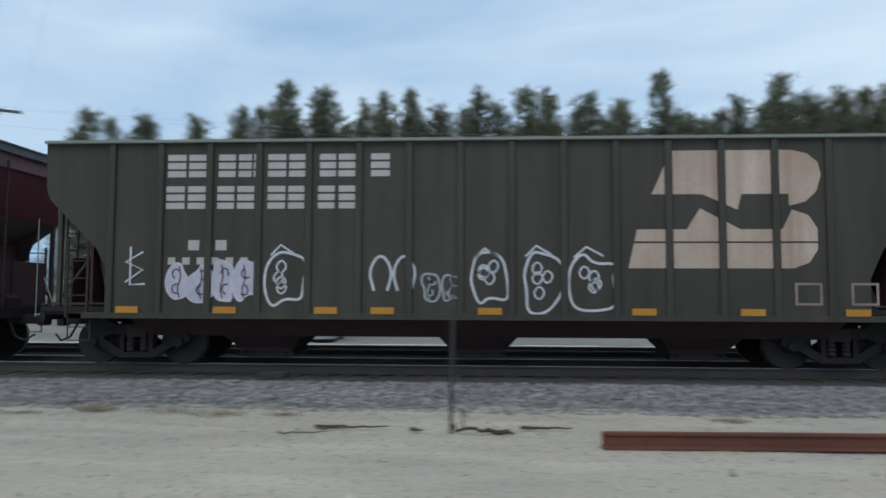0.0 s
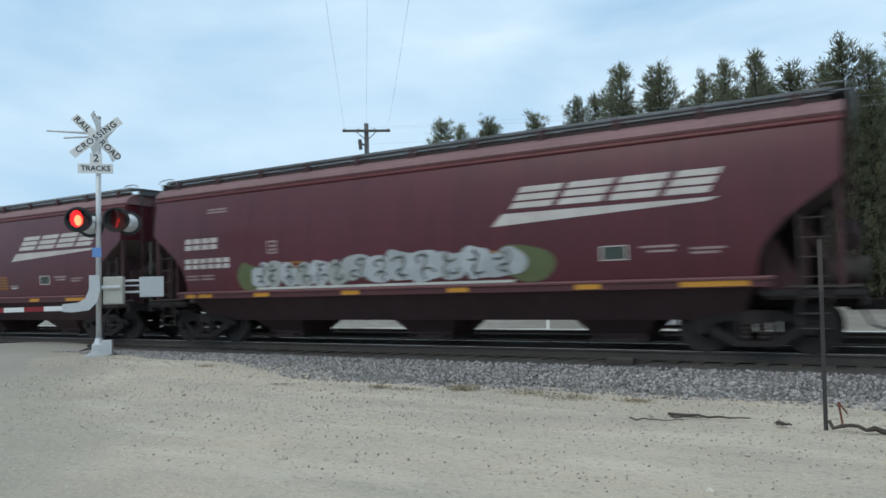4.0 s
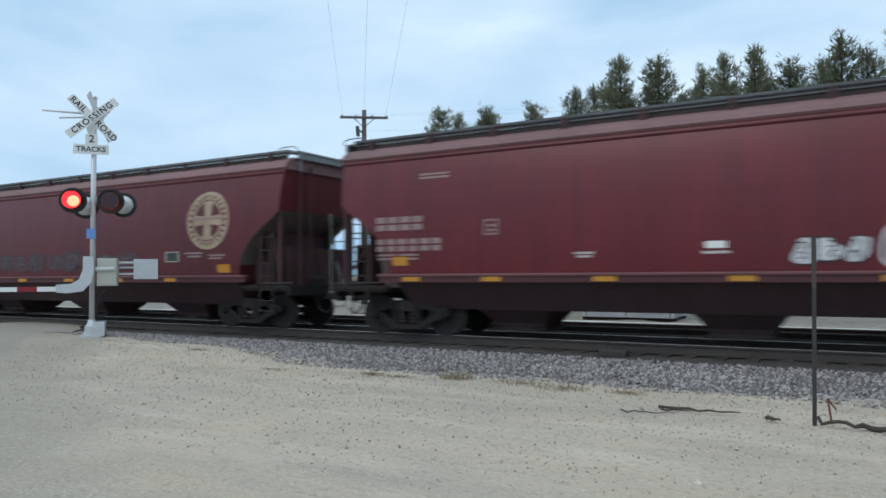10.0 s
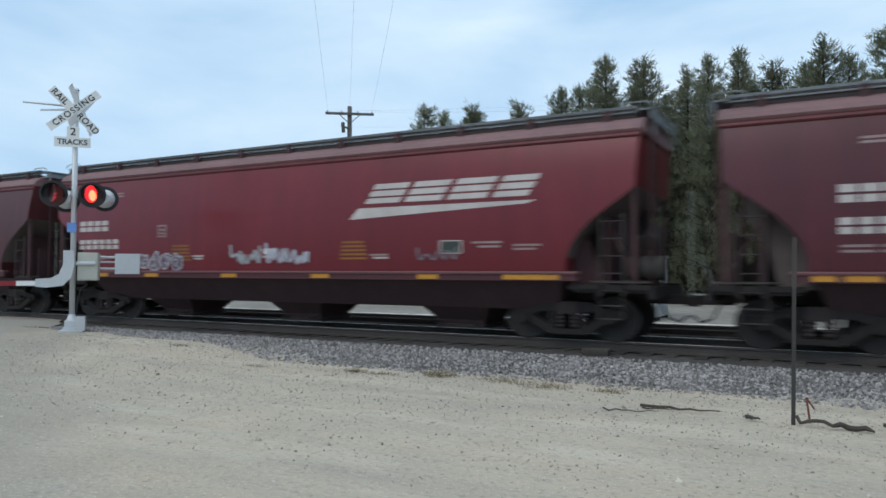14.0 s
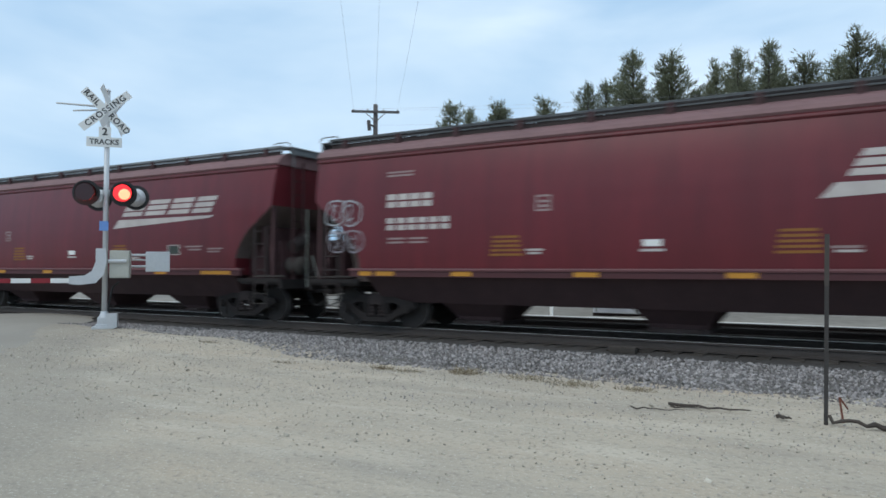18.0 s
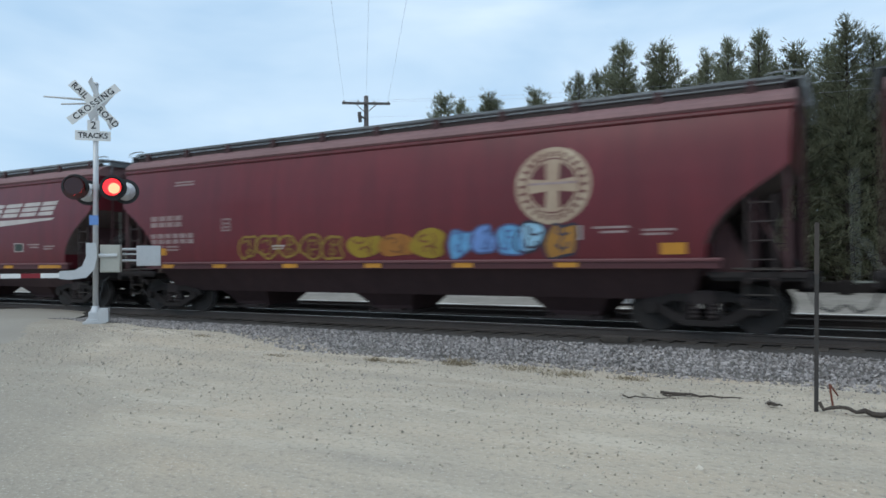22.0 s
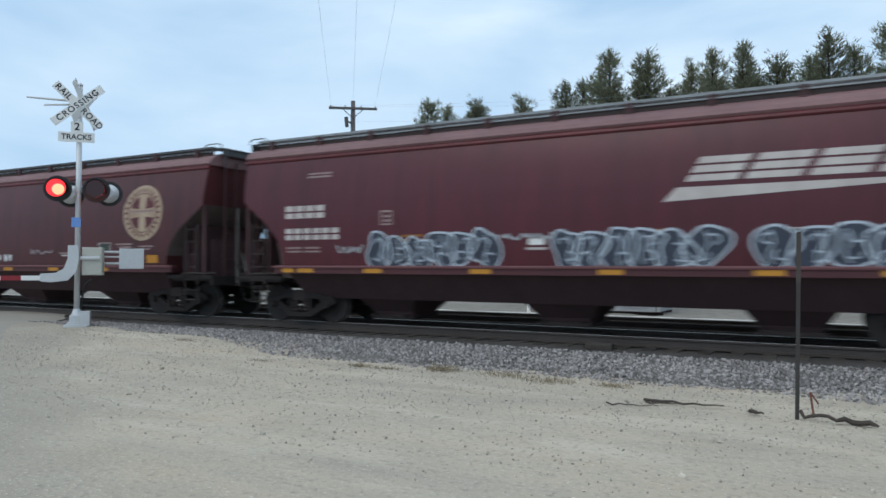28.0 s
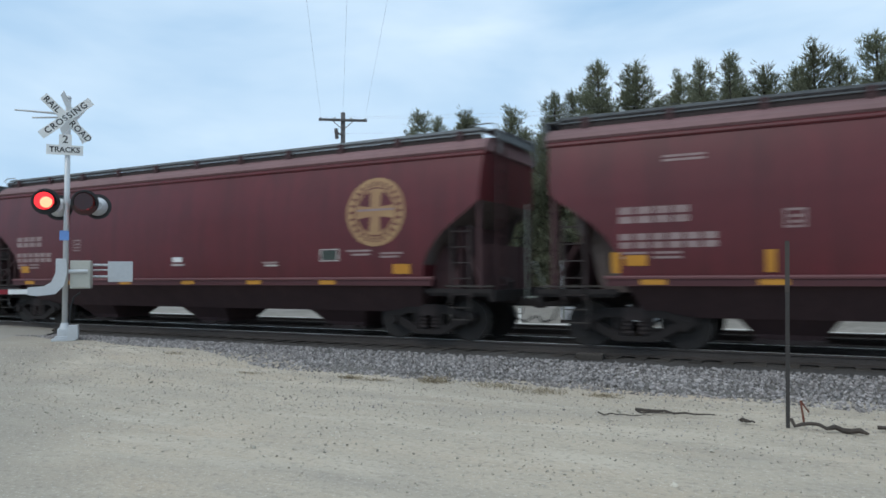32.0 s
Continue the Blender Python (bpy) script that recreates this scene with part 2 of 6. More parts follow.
M_STICK = mat("dead_wood", (0.075, 0.06, 0.05), 0.95, 0, (3.0, 0.5), (20.0, 0.4), 0.4)
M_BARK = mat("pine_bark", (0.045, 0.036, 0.030), 0.95, 0, (2.0, 0.4), (14.0, 0.4), 0.5)
M_PINE = mat("pine_needles", (0.23, 0.235, 0.150), 0.7, 0, (0.35, 0.5), (2.0, 0.45), 0.0, vary=0.2, dark=(0.115, 0.128, 0.085), spec=0.3)
# Twig grey is lifted towards lavender: distance haze put into the base colour.
M_BARE = mat("hazed_bare_twigs", (0.265, 0.245, 0.272), 0.95, 0, (0.03, 0.6), (0.12, 0.4), dark=(0.10, 0.093, 0.10), spec=0.1)
M_HILL = mat("leaf_litter_slope", (0.085, 0.076, 0.076), 0.95, 0, (0.03, 0.6), (0.3, 0.5), dark=(0.045, 0.042, 0.042), spec=0.1)
M_CLIFF = mat("limestone_cliff", (0.25, 0.222, 0.192), 0.95, 0, (0.09, 0.85), (0.35, 0.7), 0.8, streaks=0.2, dark=(0.105, 0.095, 0.088), spec=0.1)
M_FARPINE = mat("far_evergreens", (0.150, 0.148, 0.102), 0.9, 0, (0.05, 0.5), (0.8, 0.4), dark=(0.085, 0.088, 0.065), spec=0.1)
M_EMBLEM = mat("chalky_emblem_paint", (0.60, 0.50, 0.41), 0.75, 0, (0.8, 0.4), (10.0, 0.2), streaks=0.6, dark=(0.33, 0.20, 0.14))
M_GRASS = mat("dead_grass", (0.30, 0.25, 0.17), 0.9, 0, (3.0, 0.5), (20.0, 0.3), dark=(0.14, 0.115, 0.08), spec=0.1, island=0.35)


def let_light_through(m, share):
    """Thin needles: part of the light that falls on one side leaves at the other."""
    n, l = m.node_tree.nodes, m.node_tree.links
    b, out = n["Principled BSDF"], n["Material Output"]
    tr, mx = n.new("ShaderNodeBsdfTranslucent"), n.new("ShaderNodeMixShader")
    mx.inputs[0].default_value = share
    l.new(b.inputs["Base Color"].links[0].from_socket, tr.inputs["Color"])
    l.new(b.outputs["BSDF"], mx.inputs[1])
    l.new(tr.outputs["BSDF"], mx.inputs[2])
    l.new(mx.outputs["Shader"], out.inputs["Surface"])


let_light_through(M_PINE, 0.4)


def lot_material():
    """Packed limestone fines: broad stains, long wheel streaks, two sizes of grit."""
    m = bpy.data.materials.new("pale_gravel_lot")
    m.use_nodes = True
    n, l = m.node_tree.nodes, m.node_tree.links
    b = n["Principled BSDF"]
    b.inputs["Roughness"].default_value, b.inputs["Specular IOR Level"].default_value = 0.95, 0.12
    tc = n.new("ShaderNodeTexCoord")
    src = None

    def layer(src, color, scale, stretch, lo, hi, amount, turn=0.0):
        mp = n.new("ShaderNodeMapping")
        mp.inputs["Scale"].default_value = stretch
        mp.inputs["Rotation"].default_value = (0, 0, turn)
        t = n.new("ShaderNodeTexNoise")
        t.inputs["Scale"].default_value, t.inputs["Detail"].default_value, t.inputs["Roughness"].default_value = scale, 5.0, 0.6
        rg = n.new("ShaderNodeMapRange")
        rg.inputs["From Min"].default_value, rg.inputs["From Max"].default_value, rg.inputs["To Max"].default_value = lo, hi, amount
        mx = n.new("ShaderNodeMix")
        mx.data_type = "RGBA"
        mx.inputs[7].default_value = (*color, 1)
        l.new(tc.outputs["Object"], mp.inputs["Vector"])
        l.new(mp.outputs["Vector"], t.inputs["Vector"])
        l.new(t.outputs["Fac"], rg.inputs["Value"])
        l.new(rg.outputs["Result"], mx.inputs[0])
        if src is None:
            mx.inputs[6].default_value = (0.475, 0.41, 0.325, 1)
        else:
            l.new(src, mx.inputs[6])
        return mx.outputs[2], t

    src, _ = layer(src, (0.41, 0.362, 0.295), 0.3, (1, 1, 1), 0.4, 0.65, 0.8)
    src, _ = layer(src, (0.47, 0.37, 0.27), 0.55, (0.5, 1.2, 1), 0.5, 0.75, 0.6)
    src, _ = layer(src, (0.36, 0.322, 0.27), 0.9, (0.3, 0.9, 1), 0.47, 0.7, 0.85, 0.18)
    src, _ = layer(src, (0.60, 0.54, 0.445), 1.1, (0.3, 1.2, 1), 0.5, 0.72, 0.6, 0.1)
    # the used way: grey dust along a line to the crossing, frayed at its edges
    pos = n.new("ShaderNodeVectorMath")
    pos.operation = "DOT_PRODUCT"
    pos.inputs[1].default_value = (0.55, 0.83, 0.0)
    l.new(tc.outputs["Object"], pos.inputs[0])
    fray = n.new("ShaderNodeTexNoise")
    fray.inputs["Scale"].default_value, fray.inputs["Detail"].default_value = 0.7, 6.0
    l.new(tc.outputs["Object"], fray.inputs["Vector"])
    add = n.new("ShaderNodeMath")
    add.operation = "MULTIPLY_ADD"
    add.inputs[1].default_value = 2.4
    l.new(fray.outputs["Fac"], add.inputs[0])
    l.new(pos.outputs["Value"], add.inputs[2])
    way = n.new("ShaderNodeMapRange")
    way.interpolation_type = "SMOOTHSTEP"
    way.inputs["From Min"].default_value, way.inputs["From Max"].default_value = 0.3, 2.3
    way.inputs["To Min"].default_value, way.inputs["To Max"].default_value = 0.62, 0.0
    l.new(add.outputs["Value"], way.inputs["Value"])
    mx = n.new("ShaderNodeMix")
    mx.data_type = "RGBA"
    mx.inputs[7].default_value = (0.285, 0.258, 0.218, 1)
    l.new(way.outputs["Result"], mx.inputs[0])
    l.new(src, mx.inputs[6])
    src = mx.outputs[2]
    src, _ = layer(src, (0.30, 0.272, 0.23), 6.0, (0.7, 1.3, 1), 0.56, 0.72, 0.6)
    src, grain = layer(src, (0.22, 0.20, 0.17), 17.0, (1, 1, 1), 0.54, 0.68, 0.65)
    src, _ = layer(src, (0.66, 0.61, 0.53), 34.0, (1, 1, 1), 0.56, 0.70, 0.7)
    l.new(src, b.inputs["Base Color"])
    bp = n.new("ShaderNodeBump")
    bp.inputs["Strength"].default_value, bp.inputs["Distance"].default_value = 0.8, 0.03
    l.new(grain.outputs["Fac"], bp.inputs["Height"])
    l.new(bp.outputs["Normal"], b.inputs["Normal"])
    return m


M_SAND = lot_material()
SPRAY = {}


def spray(color):
    key = tuple(color)
    if key not in SPRAY:
        SPRAY[key] = mat("spray_paint", color, 0.7, 0, (1.8, 0.35), (9.0, 0.25))
    return SPRAY[key]

# ---- building helpers ----
def link(name, bm, material, parent=None, smooth=False, label=""):
    me = bpy.data.meshes.new(name)
    bm.normal_update()
    bm.to_mesh(me)
    bm.free()
    for m in (material if isinstance(material, (list, tuple)) else [material]):
        me.materials.append(m)
    if smooth:
        me.polygons.foreach_set("use_smooth", [True] * len(me.polygons))
    ob = new(name, me)
    if parent:
        ob.parent = parent
    if label:
        tagged(ob, label)
    return ob


def part(name, bm, material, parent, label="", smooth=False):
    return link(name, bm, material, parent, smooth, label)


def thing(name, m, label, category, group=""):
    ob = new(name)
    ob.empty_display_size = 0.3
    ob.matrix_basis = m
    return tagged(ob, label, category, group)


def box(bm, cx, cy, cz, sx, sy, sz, rot=None, bevel=0.0):
    geo = bmesh.ops.create_cube(bm, size=1.0, matrix=Matrix.Translation((cx, cy, cz)) @ (rot or Matrix()) @ Matrix.Diagonal((sx, sy, sz, 1)))
    if bevel:
        edges = list({e for v in geo["verts"] for e in v.link_edges})
        bmesh.ops.bevel(bm, geom=edges, offset=bevel, segments=2, affect="EDGES", profile=0.7)
    return bm


def tube(bm, a, b, r0, r1=None, n=8):
    a, b = Vector(a), Vector(b)
    d = b - a
    q = d.to_track_quat("Z", "Y").to_matrix().to_4x4()
    bmesh.ops.create_cone(bm, cap_ends=True, segments=n, radius1=r0, radius2=r0 if r1 is None else r1, depth=d.length,
                          matrix=Matrix.Translation((a + b) / 2) @ q)
    return bm


def prism(bm, outline, axis, lo, hi):
    """A plate with the outline (u, v) from lo to hi along the axis: y: (x, z); x: (y, z)."""
    def at(u, v, w):
        return (u, w, v) if axis == "y" else (w, u, v)
    a = [bm.verts.new(at(u, v, lo)) for u, v in outline]
    b = [bm.verts.new(at(u, v, hi)) for u, v in outline]
    n = len(outline)
    bm.faces.new(a), bm.faces.new(b[::-1])
    for i in range(n):
        bm.faces.new((a[i], b[i], b[(i + 1) % n], a[(i + 1) % n]))
    bmesh.ops.recalc_face_normals(bm, faces=bm.faces[:])
    return bm


def polytube(bm, pts, radii, n=6):
    """One bent, tapering rod through the points."""
    pts = [Vector(p) for p in pts]
    rings = []
    for i, p in enumerate(pts):
        d = (pts[min(i + 1, len(pts) - 1)] - pts[max(i - 1, 0)]).normalized()
        q = d.to_track_quat("Z", "Y").to_matrix()
        r = radii[i] if isinstance(radii, (list, tuple)) else radii
        rings.append([bm.verts.new(p + q @ Vector((r * math.cos(2 * math.pi * k / n), r * math.sin(2 * math.pi * k / n), 0))) for k in range(n)])
    for a, b in zip(rings, rings[1:]):
        for k in range(n):
            bm.faces.new((a[k], a[(k + 1) % n], b[(k + 1) % n], b[k]))
    bm.faces.new(rings[0][::-1]), bm.faces.new(rings[-1])
    return bm


def nb():
    return bmesh.new()


# ---- ground ----
RAIL_Z = 0.28            # top of the rail over the lot
TRACK_Y = 14.67
MAST = (-15.79, 10.67)


def ground_z(x, y):
    """Height of the lot: nearly flat, a low mound round the gate mast, a little roughness."""
    z = 0.025 * noise.noise((x * 0.35, y * 0.5, 0.0)) + 0.012 * noise.noise((x * 1.7, y * 1.7, 3.0))
    d = math.hypot((x - MAST[0] - 0.6) / 5.5, (y - MAST[1]) / 1.5)
    z += 0.2 * math.exp(-d ** 4)
    return z * min(1.0, max(0.0, (60 - math.hypot(x, y)) / 20))


def spaced(lo, hi, near_lo, near_hi, fine, growth=1.35):
    pts = list(np.arange(near_lo, near_hi + 1e-6, fine))
    step, v = fine, near_hi
    while v < hi:
        step *= growth
        v = min(hi, v + step)
        pts.append(v)
    step, v = fine, near_lo
    while v > lo:
        step *= growth
        v = max(lo, v - step)
        pts.insert(0, v)
    return pts


def make_ground():
    xs = spaced(-3000, 3000, -26, 30, 0.3)
    ys = spaced(-3000, 3000, 2.0, 13.0, 0.25)
    verts = [(x, y, ground_z(x, y) - 0.002) for y in ys for x in xs]
    n = len(xs)
    faces = [(j * n + i, j * n + i + 1, (j + 1) * n + i + 1, (j + 1) * n + i) for j in range(len(ys) - 1) for i in range(n - 1)]
    me = bpy.data.meshes.new("ground")
    me.from_pydata(verts, [], faces)
    me.materials.append(M_SAND)
    me.polygons.foreach_set("use_smooth", [True] * len(faces))
    return tagged(new("ground", me), "pale sandy gravel lot beside the railway", "ground", kind="structure")


def strip(name, ys_zs, x0, x1, step, material, label, category, rough=0.02, seed=0.0, wob=0.0):
    """A long strip of ground along the track with the cross-section (y, z)."""
    xs = spaced(x0, x1, -28, 30, step)
    verts, faces = [], []
    m = len(ys_zs)
    for x in xs:
        for k, (y, z) in enumerate(ys_zs):
            edge = k in (0, m - 1)
            yy = y + (wob * noise.noise((x * 0.45, k * 2.0 + seed, 1.0)) if edge or k == 1 else 0)
            verts.append((x, yy, z + (0 if edge else rough * noise.noise((x * 1.3, y * 2.1 + seed, 0.5)))))
    for i in range(len(xs) - 1):
        for k in range(m - 1):
            faces.append((i * m + k, (i + 1) * m + k, (i + 1) * m + k + 1, i * m + k + 1))
    me = bpy.data.meshes.new(name)
    me.from_pydata(verts, [], faces)
    me.materials.append(material)
    me.polygons.foreach_set("use_smooth", [True] * len(faces))
    return tagged(new(name, me), label, category, kind="structure")


BED = [(10.2, -0.02), (10.6, 0.02), (11.2, 0.035), (12.0, 0.05), (12.6, 0.07), (13.1, 0.085), (13.4, 0.085), (13.95, 0.075), (14.7, 0.07),
       (15.4, 0.075), (16.1, 0.085), (17.0, 0.07), (18.0, 0.08), (18.8, 0.07), (19.4, 0.07), (19.8, 0.05), (20.3, -0.02)]


def bed_z(y):
    return float(np.interp(y, [p[0] for p in BED], [p[1] for p in BED]))


def make_track():
    strip("ballast_bed", BED, -900, 900, 0.25, M_BALLAST, "grey crushed-stone ballast bed under the track", "ballast", 0.018, 0.0, 0.4)
    bed = bpy.data.objects["ballast_bed"].data
    bed.materials.append(M_OILSHADE)
    for f in bed.polygons:
        if 12.55 < f.center.y < 19.9:
            f.material_index = 1
    strip("far_verge", [(19.0, 0.0), (19.8, 0.03), (21.0, 0.04), (21.9, 0.05), (22.6, 0.09), (23.4, 0.0)], -400, 400, 0.6, M_LIGHTGRAVEL,
          "white limestone service road behind the track", "road", 0.03, 4.0, 1.0)
    strip("dry_grass_verge", [(21.6, 0.0), (22.9, 0.045), (25.0, 0.1), (28, 0.15), (34, 0.3), (60, 0.8), (120, 1.0), (400, -0.5)], -900, 900, 0.8, M_BRUSH,
          "dry brown verge before the pine row", "verge", 0.08, 8.0, 0.3)
    lay_track(TRACK_Y, "railway track on dark wooden sleepers", 150, M_RAILHEAD)
    lay_track(TRACK_Y + 3.96, "second railway track behind the first", 120, M_RAIL)


def lay_track(mid, label, n0, head):
    track = tagged(new("railway_track"), label, "track", kind="structure")
    section = [(-0.07, -0.18), (0.07, -0.18), (0.07, -0.165), (0.01, -0.14), (0.01, -0.045), (0.036, -0.035), (0.036, -0.004), (0.03, 0),
               (-0.03, 0), (-0.036, -0.004), (-0.036, -0.035), (-0.01, -0.045), (-0.01, -0.14), (-0.07, -0.165)]
    for side in (-1, 1):
        bm = prism(nb(), [(mid + side * 0.7525 + y, RAIL_Z + z) for y, z in section], "x", -600, 600)
        part("rail", bm, M_RAIL, track)
        bm = box(nb(), 0, mid + side * 0.7525, RAIL_Z + 0.0015, 1200, 0.055, 0.003)
        part("running_surface", bm, head, track, "polished steel rail head" if head is M_RAILHEAD else "")
    bm = box(nb(), 0, 0, 0, 0.23, 2.6, 0.17, bevel=0.012)
    first = part("sleeper", bm, M_TIE, track)
    rnd = random.Random(3)
    for i in range(n0):
        ob = first if i == 0 else first.copy()
        if i:
            scene.collection.objects.link(ob)
        ob.matrix_basis = pose((i - n0 / 2) * 0.52 + rnd.uniform(-0.03, 0.03), mid + rnd.uniform(-0.05, 0.05), RAIL_Z - 0.18 - 0.085,
                               0, 0, rnd.uniform(-1.2, 1.2))
    return track


def stones(name, count, place, sizes, material, label, category, seed):
    """Loose angular stones in one mesh; place(rnd) gives (x, y, z)."""
    rs = np.random.RandomState(seed)
    rnd = random.Random(seed)
    base = np.array([(1, 0, 0), (-1, 0, 0), (0, 1, 0), (0, -1, 0), (0, 0, 1), (0, 0, -1)], float)
    tri = np.array([(0, 2, 4), (2, 1, 4), (1, 3, 4), (3, 0, 4), (2, 0, 5), (1, 2, 5), (3, 1, 5), (0, 3, 5)])
    vs, fs = [], []
    for i in range(count):
        p = place(rnd)
        s = rnd.uniform(*sizes) * (0.7 + 0.6 * rnd.random())
        q = base * (s * rs.uniform(0.6, 1.25, (6, 1))) * (1, rs.uniform(0.6, 1), rs.uniform(0.5, 0.8))
        a = rs.normal(size=(3, 3))
        qq, _ = np.linalg.qr(a)
        vs.append(q @ qq + p)
        fs.append(tri + 6 * i)
    me = bpy.data.meshes.new(name)
    me.from_pydata(np.concatenate(vs).tolist(), [], np.concatenate(fs).tolist())
    me.materials.append(material)
    return tagged(new(name, me), label, category, kind="stuff")


def make_road():
    """The worn road that comes to the crossing past the gate mast, at a slant to the track."""
    c, d, n = Vector((-18.6, 7.6)), Vector((0.74, -0.67)), Vector((0.67, 0.74))
    verts, faces, w = [], [], 9
    ss = [-8.0 + 0.4 * i for i in range(90)]
    for s in ss:
        for k in range(w):
            u = -3.1 + 6.2 * k / (w - 1)
            if k in (0, w - 1):
                u += 0.25 * noise.noise((s * 0.6, k, 4.0))
            p = c + d * s + n * u
            z = max(ground_z(p.x, p.y), bed_z(p.y) + 0.05 if p.y > 10.0 else -1) + 0.014
            verts.append((p.x, p.y, z - (0.03 if k in (0, w - 1) else 0)))
    for i in range(len(ss) - 1):
        for k in range(w - 1):
            faces.append((i * w + k, i * w + k + 1, (i + 1) * w + k + 1, (i + 1) * w + k))
    me = bpy.data.meshes.new("road")
    me.from_pydata(verts, [], faces)
    me.materials.append(M_ROAD)
    me.polygons.foreach_set("use_smooth", [True] * len(faces))
    tagged(new("road", me), "worn grey road leading to the crossing", "road", kind="structure")


make_ground()
make_track()
make_road()

# ---- the train ----
SPEED = 16.14            # metres a second
WHEEL_R = 0.457
CAR_L = 18.28
SCALE = 0.957             # wagon heights and widths
# cross-section of the curved red side: height over the rail, half width
RED_W = [(1.25, 1.545), (1.45, 1.57), (1.8, 1.60), (2.2, 1.618), (2.6, 1.62), (3.0, 1.605), (3.4, 1.567), (3.75, 1.51), (4.0, 1.455), (4.22, 1.40)]
# half length of the body at each height: the lower corners are cut away over the trucks
RED_L = [(1.25, 7.13), (1.45, 7.08), (1.7, 7.1), (1.95, 7.19), (2.2, 7.36), (2.45, 7.60), (2.7, 7.92), (2.9, 8.2), (3.08, 8.40), (4.22, 8.45)]
GREEN_W = [(1.0, 1.6), (4.36, 1.6), (4.44, 1.6)]
GREEN_L = [(1.0, 7.3), (1.75, 7.3), (2.3, 7.55), (3.3, 8.55), (3.5, 8.62), (4.44, 8.65)]


def interp(table, v):
    return float(np.interp(v, [p[0] for p in table], [p[1] for p in table]))


def hull(widths, lengths):
    """The closed body: curved sides, sloping end sheets below, upright ends above."""
    zs = sorted({z for z, _ in widths} | {z for z, _ in lengths})
    bm = nb()
    us = [-1.0, -0.75, -0.5, -0.25, 0.0, 0.25, 0.5, 0.75, 1.0]
    rings = []
    for z in zs:
        w, l = interp(widths, z), interp(lengths, z)
        ring = [bm.verts.new((u * l, -w, z)) for u in us] + [bm.verts.new((u * l, w, z)) for u in us[::-1]]
        rings.append(ring)
    n = len(rings[0])
    for a, b in zip(rings, rings[1:]):
        for i in range(n):
            bm.faces.new((a[i], a[(i + 1) % n], b[(i + 1) % n], b[i]))
    bm.faces.new(rings[0][::-1]), bm.faces.new(rings[-1])
    for f in bm.faces:
        f.smooth = abs(f.normal.y) > 0.5
    bm.normal_update()
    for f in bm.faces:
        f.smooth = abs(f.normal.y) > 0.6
        # Downward end sheets take the second material, with lighting in its tone.
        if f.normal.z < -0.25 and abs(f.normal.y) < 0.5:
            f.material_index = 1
    for e in bm.edges:
        e.smooth = all(f.smooth for f in e.link_faces)
    return bm


def truck(parent, x):
    tr = new("truck")
    tr.parent = parent
    tr.matrix_basis = pose(x, 0, 0)
    for side in (-1, 1):
        y = side * 1.0
        bm = nb()
        outline = [(-1.12, 0.50), (-1.06, 0.63), (-0.72, 0.68), (-0.42, 0.80), (0.42, 0.80), (0.72, 0.68), (1.06, 0.63), (1.12, 0.50), (1.0, 0.42),
                   (0.8, 0.48), (0.55, 0.60), (-0.55, 0.60), (-0.8, 0.48), (-1.0, 0.42)]
        prism(bm, outline, "y", y - 0.08, y + 0.08)
        for s in (-1, 1):
            prism(bm, [(s * 0.90, 0.44), (s * 0.72, 0.53), (s * 0.26, 0.25), (s * 0.36, 0.13)], "y", y - 0.07, y + 0.07)
            box(bm, s * 0.30, y, 0.42, 0.09, 0.15, 0.42)
        box(bm, 0, y, 0.185, 0.74, 0.17, 0.11, bevel=0.01)
        for s in (-1, 1):
            tube(bm, (s * 0.889, y - side * 0.1, WHEEL_R), (s * 0.889, y + side * 0.16, WHEEL_R), 0.11, 0.1, 12)
        part("side_frame", bm, M_TRUCK, tr)
        for s in (-0.14, 0.14):
            rr = [0.085 if k % 2 else 0.06 for k in range(10)]
            part("spring", polytube(nb(), [(s, y + side * 0.03, 0.26 + k * 0.04) for k in range(10)], rr, 8), M_UNDER, tr)
    bm = box(nb(), 0, 0, 0.68, 0.42, 2.2, 0.26, bevel=0.03)
    part("bolster", bm, M_UNDER, tr)
    for s in (-1, 1):
        bm = nb()
        tube(bm, (0, -0.95, 0), (0, 0.95, 0), 0.08, 0.08, 10)
        for side in (-1, 1):
            y = side * 0.785
            tube(bm, (0, y - 0.06, 0), (0, y + 0.06, 0), WHEEL_R, WHEEL_R - 0.005, 28)
            tube(bm, (0, y - side * 0.075, 0), (0, y - side * 0.055, 0), WHEEL_R + 0.025, WHEEL_R + 0.025, 28)
            tube(bm, (0, y + side * 0.06, 0), (0, y + side * 0.1, 0), 0.16, 0.13, 14)
            for k in range(6):
                a = k * math.pi / 3
                tube(bm, (0.29 * math.cos(a), y + side * 0.05, 0.29 * math.sin(a)), (0.29 * math.cos(a), y + side * 0.066, 0.29 * math.sin(a)), 0.045, 0.04, 6)
        for f in bm.faces:
            c = f.calc_center_median()
            if abs(f.normal.y) < 0.3 and math.hypot(c.x, c.z) > 0.44:
                f.material_index = 1
        ws = part("wheelset", bm, [M_WHEEL, M_TREAD], tr)
        ws.matrix_basis = pose(s * 0.889, 0, WHEEL_R)
    return tr


